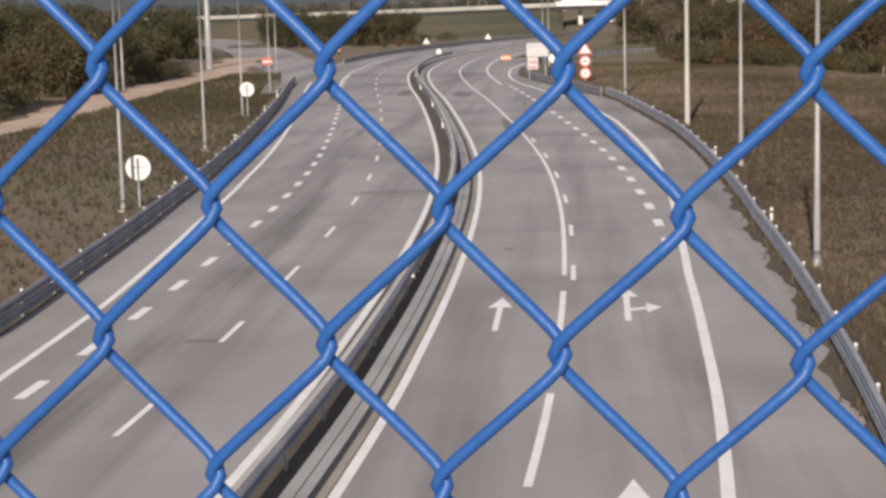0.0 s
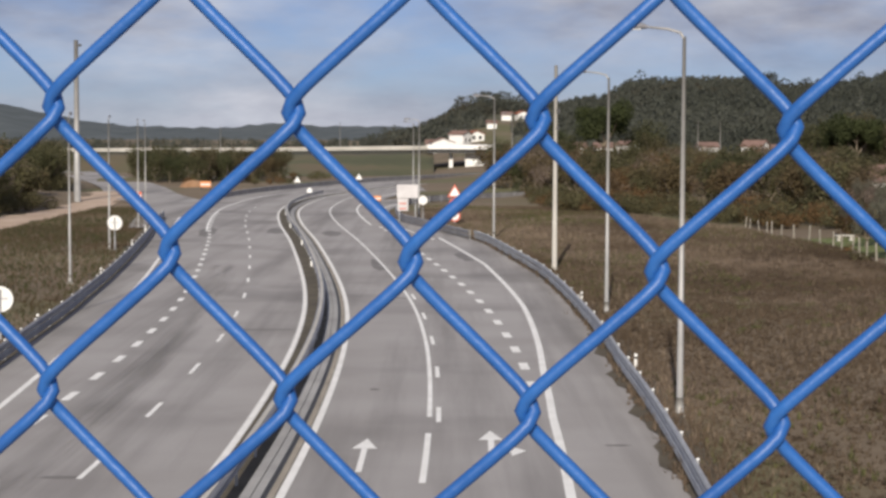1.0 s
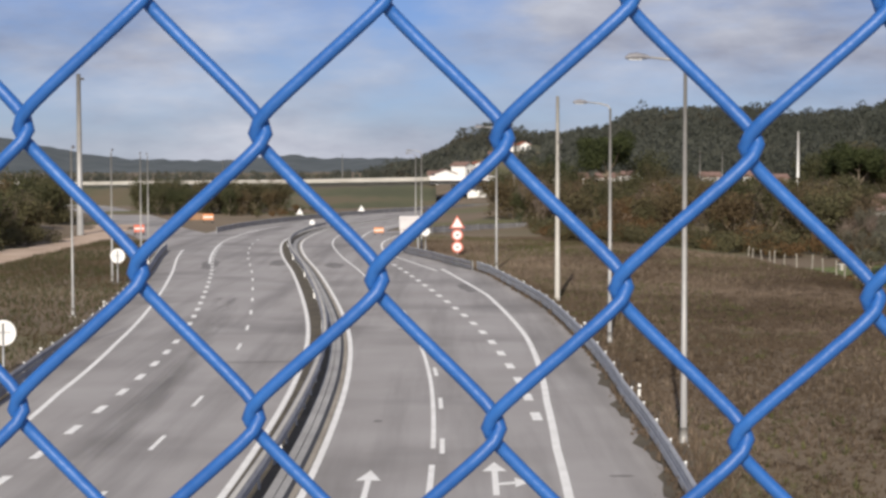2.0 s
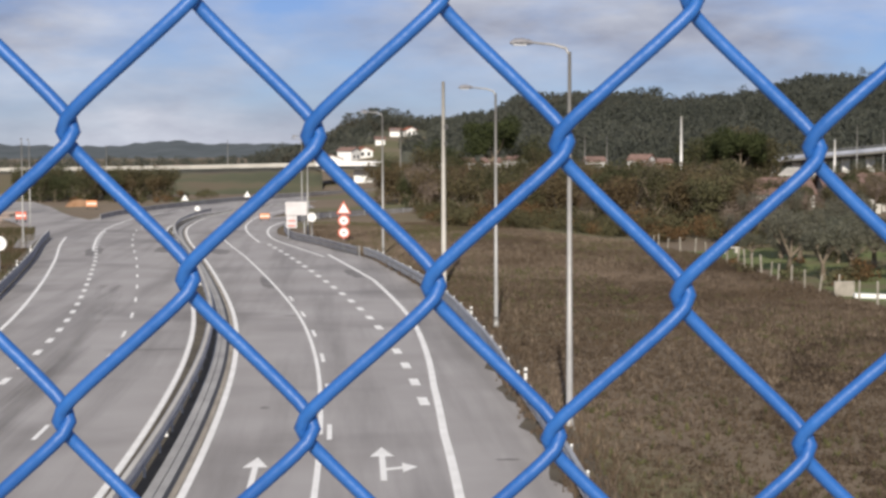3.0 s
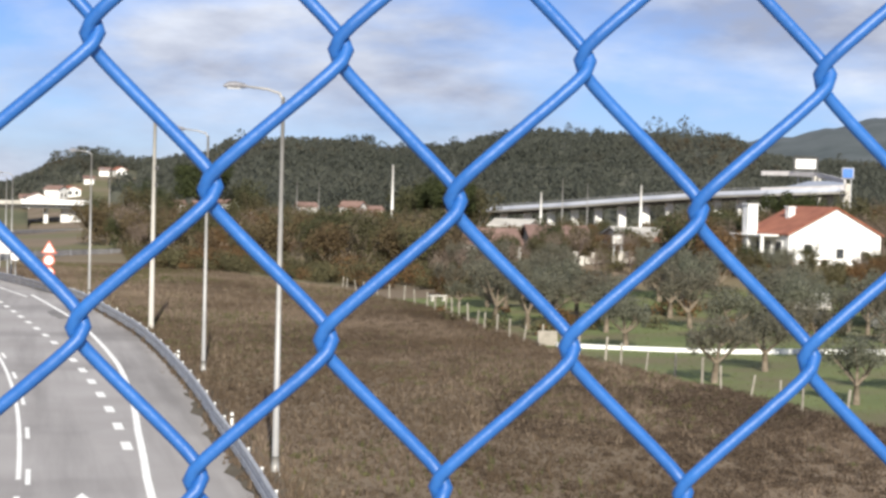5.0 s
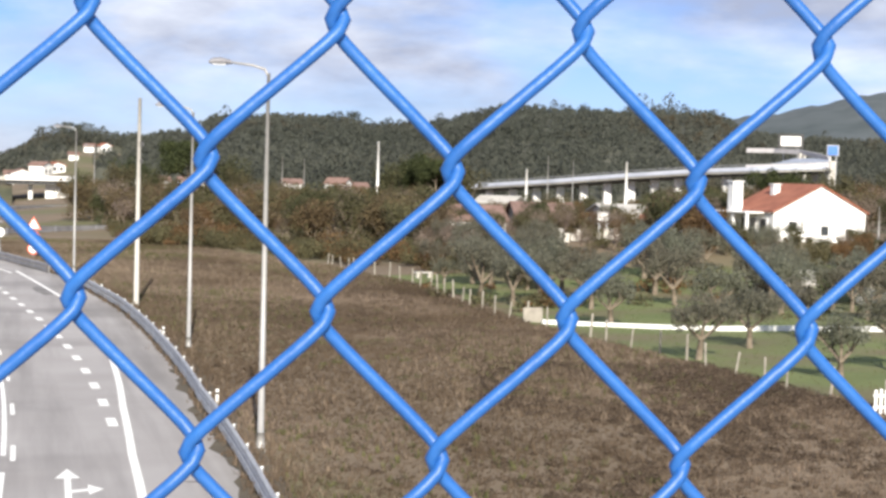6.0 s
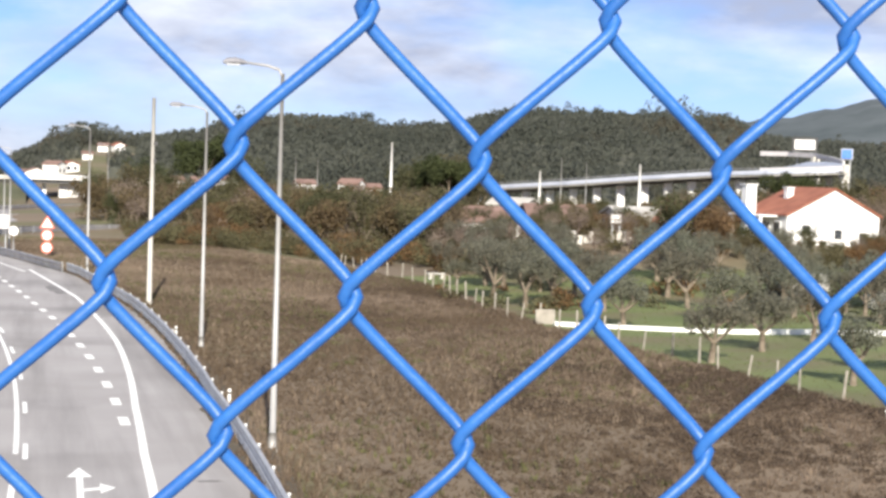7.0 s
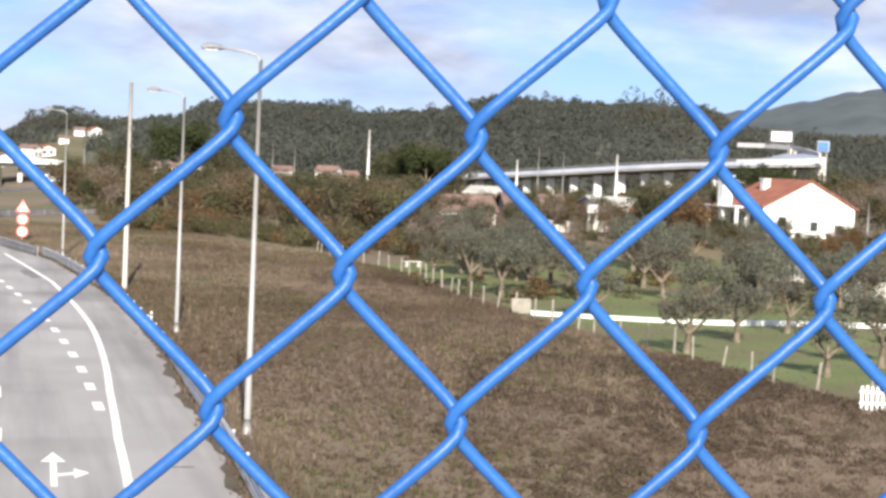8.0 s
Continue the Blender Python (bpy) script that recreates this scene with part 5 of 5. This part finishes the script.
clumped = np.sin(crest[:, 0] * 0.09) * np.sin(crest[:, 0] * 0.031 + 1.0)
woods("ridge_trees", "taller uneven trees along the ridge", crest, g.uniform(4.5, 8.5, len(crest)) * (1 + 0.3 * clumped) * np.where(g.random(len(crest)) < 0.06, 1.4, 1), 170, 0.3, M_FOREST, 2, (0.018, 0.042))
far_line = spots_in(900, -22, -0.5, 520, 1000)
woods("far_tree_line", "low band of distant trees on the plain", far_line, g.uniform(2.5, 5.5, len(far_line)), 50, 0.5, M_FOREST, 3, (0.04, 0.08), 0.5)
RIDGE_AZ = [-32, -25, -14, -11, -9.7, -8, -6.5, -5.4, -4.6, -3.8, -2.6, -1, 6, 20, 22.4, 24, 25.7, 26.9, 29, 31, 36, 46]
RIDGE_EL = [0.7, 0.9, 0.8, 0.25, 0.08, 0.06, 0.08, 0.19, 0.21, 0.11, 0.14, 0.1, 0.0, 1.0, 1.9, 2.13, 2.48, 2.78, 3.0, 2.9, 2.2, 0.4]
ridge_azs = np.arange(-32, 46, 0.25)
rv, rf = [], []
for q in ridge_azs:
    el = float(np.interp(q, RIDGE_AZ, RIDGE_EL)) + 0.02 * math.sin(q * 9.1) + 0.015 * math.sin(q * 23.7 + 1)
    top = 9.05 + 2400 * math.tan(radians(el))
    for k in range(6):
        dist = 1500 + 900 * k / 5
        bump = 1.5 * math.sin(q * 4.3 + k * 2.1) if 0 < k < 5 else 0
        rv.append((*polar(q, dist)[:2], -2 + (top + 2) * math.sin(math.pi / 2 * k / 5) ** 1.2 + bump))
rf = [(i * 6 + k, i * 6 + k + 1, (i + 1) * 6 + k + 1, (i + 1) * 6 + k) for i in range(len(ridge_azs) - 1) for k in range(5)]
# the haze in front of these hills is painted into their colour
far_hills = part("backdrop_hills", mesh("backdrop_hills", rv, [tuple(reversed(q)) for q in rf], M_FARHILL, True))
tagged(far_hills, "distant wooded hills at the horizon, tinted blue-grey for haze", "hills", kind="structure")

# ---------------------------------------------------------------- grass and weeds


def tufts(name, label, xy, size, blades, leaf, seed, lean=0.45, width=0.05, lift=0.0):
    """Tufts of narrow pointed blades; each blade is one triangle."""
    g2 = np.random.default_rng(seed)
    n = len(xy)
    z = land(xy[:, 0], xy[:, 1])
    base = np.repeat(np.column_stack([xy, z - 0.02 + lift]), blades, 0)
    s = np.repeat(size, blades) * g2.uniform(0.5, 1.15, n * blades)
    ang = g2.uniform(0, 2 * np.pi, n * blades)
    out_dir = np.stack([np.cos(ang), np.sin(ang)], 1)
    root = base.copy()
    root[:, :2] += out_dir * (s * 0.28 * g2.uniform(0, 1, len(s)))[:, None]
    tip = root.copy()
    tip[:, :2] += out_dir * (s * lean * g2.uniform(0.2, 1, len(s)))[:, None]
    tip[:, 2] += s
    side = np.stack([-np.sin(ang), np.cos(ang), np.zeros_like(ang)], 1) * (s * width + 0.005)[:, None]
    v = np.stack([root - side, root + side, tip], 1).reshape(-1, 3)
    ob = part(name, fast_mesh(name, v, np.arange(len(v)).reshape(-1, 3), leaf))
    tagged(ob, label, "grass", kind="stuff")


def field_spots(count, y0, y1, x_left, x_right):
    y = np.sqrt(g.uniform(y0 ** 2, y1 ** 2, count))
    lo, hi = x_left(y), x_right(y)
    return np.stack([lo + g.uniform(0, 1, count) * (hi - lo), y], 1)


rail_y = np.array([20, 36, 56, 67, 88, 110, 141, 170, 215])
rail_x = np.array([5.6, 6.4, 7.3, 7.6, 7.6, 7.0, 4.4, -0.5, -2.0])
edge_y = np.array([20, 60, 70, 82, 90, 104, 126, 140, 152, 168, 215])
edge_x = np.array([22, 35, 33, 33, 32, 31, 30.5, 31, 29.5, 28.5, 16])
near_f = lambda y: np.interp(y, rail_y, rail_x)
far_f = lambda y: np.interp(y, edge_y, edge_x) + 0.3
p = field_spots(42000, 34, 215, near_f, far_f)
clump = np.sin(p[:, 0] * 0.35 + np.sin(p[:, 1] * 0.21) * 2) * np.sin(p[:, 1] * 0.17 + 1.3)
tufts("dry_grass", "tall brown dry winter grass in the field", p, np.clip(0.2 + 0.12 * clump + g.normal(0, 0.06, len(p)), 0.08, 0.55), 8, M_GRASS, 5, 1.1, 0.06)
p = field_spots(80000, 34, 150, near_f, far_f)
tufts("short_dry_grass", "short matted dry grass covering the soil", p, g.uniform(0.07, 0.17, len(p)), 5, M_GRASS, 15, 1.4, 0.13)
M_WEED = material("green_weeds", (0.085, 0.09, 0.033), (0.16, 0.155, 0.066), scale=0.1, rough=1.0, random=0.35, island=True, leafy=0.4)
p = field_spots(15000, 34, 215, near_f, far_f)
p = p[np.sin(p[:, 0] * 0.22 + 2) * np.sin(p[:, 1] * 0.09 + 0.5) + (14 - p[:, 0]) * 0.02 > 0.02]
tufts("green_weeds", "patches of low olive-green weeds in the field", p, g.uniform(0.12, 0.34, len(p)), 6, M_WEED, 6, 0.8, 0.12)
M_HEATH = material("heath_stems", (0.075, 0.055, 0.038), (0.14, 0.102, 0.072), scale=0.1, rough=1.0, random=0.3, island=True)
p = field_spots(7000, 34, 190, near_f, far_f)
p = p[np.sin(p[:, 0] * 0.31 + 0.6) * np.sin(p[:, 1] * 0.13 + 2.2) > 0.15]
tufts("heath", "dark brown woody weeds in the field", p, g.uniform(0.2, 0.5, len(p)), 9, M_HEATH, 8, 1.0, 0.05)
# the slope left of the road
M_VERGE = material("verge_grass", (0.052, 0.058, 0.022), (0.105, 0.105, 0.043), scale=0.08, rough=1.0, random=0.3, island=True, leafy=0.4, spots=((0.12, 0.085, 0.05), 0.06, 0.5, 0.64))
p = field_spots(16000, 50, 205, lambda y: np.full_like(y, -39.0), lambda y: np.interp(y, [50, 57, 77, 96, 128, 180, 205], [-17.0, -17.5, -18.8, -19.8, -23.0, -29.0, -33.0]))
tufts("left_verge_grass", "mixed brown and green grass beside the guard rail", p, g.uniform(0.1, 0.4, len(p)), 6, M_VERGE, 9)
p = field_spots(7000, 50, 205, lambda y: np.full_like(y, -39.0), lambda y: np.interp(y, [50, 57, 77, 96, 128, 180, 205], [-17.0, -17.5, -18.8, -19.8, -23.0, -29.0, -33.0]))
tufts("left_dry_grass", "dry grass beside the guard rail", p, g.uniform(0.15, 0.45, len(p)), 6, M_GRASS, 10)
# weeds along the rails
c, m = along(RAIL_R, s_at(15), s_at(148), 0.07)
p = c + m * np.clip(g.normal(0.3, 0.35, len(c)), -0.3, 1.2)[:, None]
tufts("rail_weeds", "dark weeds growing under the guard rail", p, g.uniform(0.15, 0.45, len(p)), 6, M_HEATH, 12, 0.6, 0.06, 0.11)
c2, m2 = along(RAIL_R, s_at(38), s_at(70), 0.045)
patchy = np.sin(c2[:, 1] * 0.55) + np.sin(c2[:, 1] * 1.37 + 1) > 0.1
p = (c2 - m2 * np.clip(np.abs(g.normal(0.0, 0.2, len(c2))), 0.02, 0.6)[:, None])[patchy]
tufts("verge_weeds", "brown weeds creeping onto the hard shoulder", p, g.uniform(0.06, 0.2, len(p)), 9, M_HEATH, 16, 1.0, 0.1, 0.12)
p = c + m * g.normal(0.9, 0.5, len(c))[:, None]
tufts("rail_dry_grass", "straw-coloured grass behind the guard rail", p, g.uniform(0.15, 0.45, len(p)), 5, M_GRASS, 13)
p = np.stack([g.uniform(31, 75, 14000), g.uniform(62, 150, 14000)], 1)
p = p[p[:, 0] > np.interp(p[:, 1], [62, 70, 82, 90, 104, 140, 150], [35.5, 33.6, 33.3, 32.0, 31.2, 32.0, 30.5])]
M_MEADOWBLADE = material("meadow_blades", (0.082, 0.12, 0.03), (0.155, 0.2, 0.057), scale=0.1, rough=1.0, random=0.3, island=True, leafy=0.4, spots=((0.15, 0.125, 0.065), 0.1, 0.48, 0.62))
tufts("meadow_grass", "short green grass under the olive trees", p, g.uniform(0.06, 0.18, len(p)), 5, M_MEADOWBLADE, 14, 0.7, 0.1)

# paler straw lying in drifts over the field
M_STRAW = material("pale_straw", (0.2, 0.152, 0.105), (0.34, 0.265, 0.19), scale=0.05, rough=1.0, random=0.2, island=True, leafy=0.4)
p = field_spots(38000, 44, 200, near_f, far_f)
drift = np.sin(p[:, 0] * 0.27 + np.sin(p[:, 1] * 0.11) * 1.7 + 0.4) + np.sin(p[:, 1] * 0.083 - p[:, 0] * 0.06 + 2.6) + g.normal(0, 0.45, len(p))
p = p[drift + (13 - p[:, 0]) * 0.05 + (p[:, 1] - 75) * 0.008 > 0.45]
tufts("pale_straw", "pale straw-coloured dead grass in drifts over the field", p, np.clip(g.normal(0.26, 0.08, len(p)), 0.1, 0.5), 7, M_STRAW, 21, 1.2, 0.05)

# low rounded heath cushions that break up the field


def cushions(name, label, xy, size, per, leaf, seed):
    g3 = np.random.default_rng(seed)
    k = len(xy) * per
    d3 = g3.normal(size=(k, 3))
    d3 /= np.linalg.norm(d3, axis=1)[:, None]
    d3[:, 2] = np.abs(d3[:, 2])
    r3 = np.repeat(size, per)[:, None]
    c3 = np.repeat(np.column_stack([xy, land(xy[:, 0], xy[:, 1])]), per, 0) + d3 * r3 * np.array([1, 1, 0.55]) * g3.uniform(0.6, 1.1, (k, 1))
    a3 = np.cross(d3 + g3.normal(0, 0.5, (k, 3)), g3.normal(size=(k, 3)))
    a3 /= np.linalg.norm(a3, axis=1)[:, None]
    b3 = np.cross(d3, a3)
    s3 = g3.uniform(0.025, 0.065, (k, 1))
    v = np.stack([c3 - a3 * s3, c3 - b3 * s3 * 0.6, c3 + a3 * s3, c3 + b3 * s3 * 0.6], 1).reshape(-1, 3)
    tagged(part(name, fast_mesh(name, v, np.arange(len(v)).reshape(-1, 4), leaf)), label, "heath", kind="stuff")


M_CUSHION = material("brown_heath_cushions", (0.095, 0.068, 0.046), (0.165, 0.12, 0.082), scale=0.06, rough=1.0, random=0.2, island=True, leafy=0.45)
p = field_spots(3200, 40, 175, near_f, far_f)
p = p[(p[:, 0] - near_f(p[:, 1]) > 1.6) & (np.sin(p[:, 0] * 0.23 + 1.1) * np.sin(p[:, 1] * 0.1 + 0.3) + (p[:, 0] - 14) * 0.05 - (p[:, 1] - 80) * 0.008 + g.normal(0, 0.3, len(p)) > 0)]
cushions("heath_cushions", "low rounded brown heath bushes in the field", p, g.uniform(0.25, 0.7, len(p)), 70, M_CUSHION, 31)
p = field_spots(1100, 48, 190, near_f, far_f)
p = p[(p[:, 0] - near_f(p[:, 1]) > 1.6) & (np.sin(p[:, 0] * 0.19 + 4) * np.sin(p[:, 1] * 0.07 + 1.5) + g.normal(0, 0.3, len(p)) > 0.1)]
cushions("green_cushions", "low olive-green weeds in rounded clumps", p, g.uniform(0.2, 0.5, len(p)), 60, M_WEED, 32)
M_DARKHEATH = material("dark_heath_cushions", (0.066, 0.047, 0.032), (0.122, 0.088, 0.06), scale=0.08, rough=1.0, random=0.22, island=True, leafy=0.4)
p = field_spots(2600, 42, 82, lambda y: np.interp(y, [42, 60, 82], [12, 15, 22]), far_f)
p = p[np.sin(p[:, 0] * 0.5 + 2) * np.sin(p[:, 1] * 0.24) + g.normal(0, 0.4, len(p)) + (p[:, 0] - 22) * 0.04 > 0.0]
cushions("dark_heath", "dark brown heath bushes on the lower ground", p, g.uniform(0.2, 0.55, len(p)), 60, M_DARKHEATH, 33)
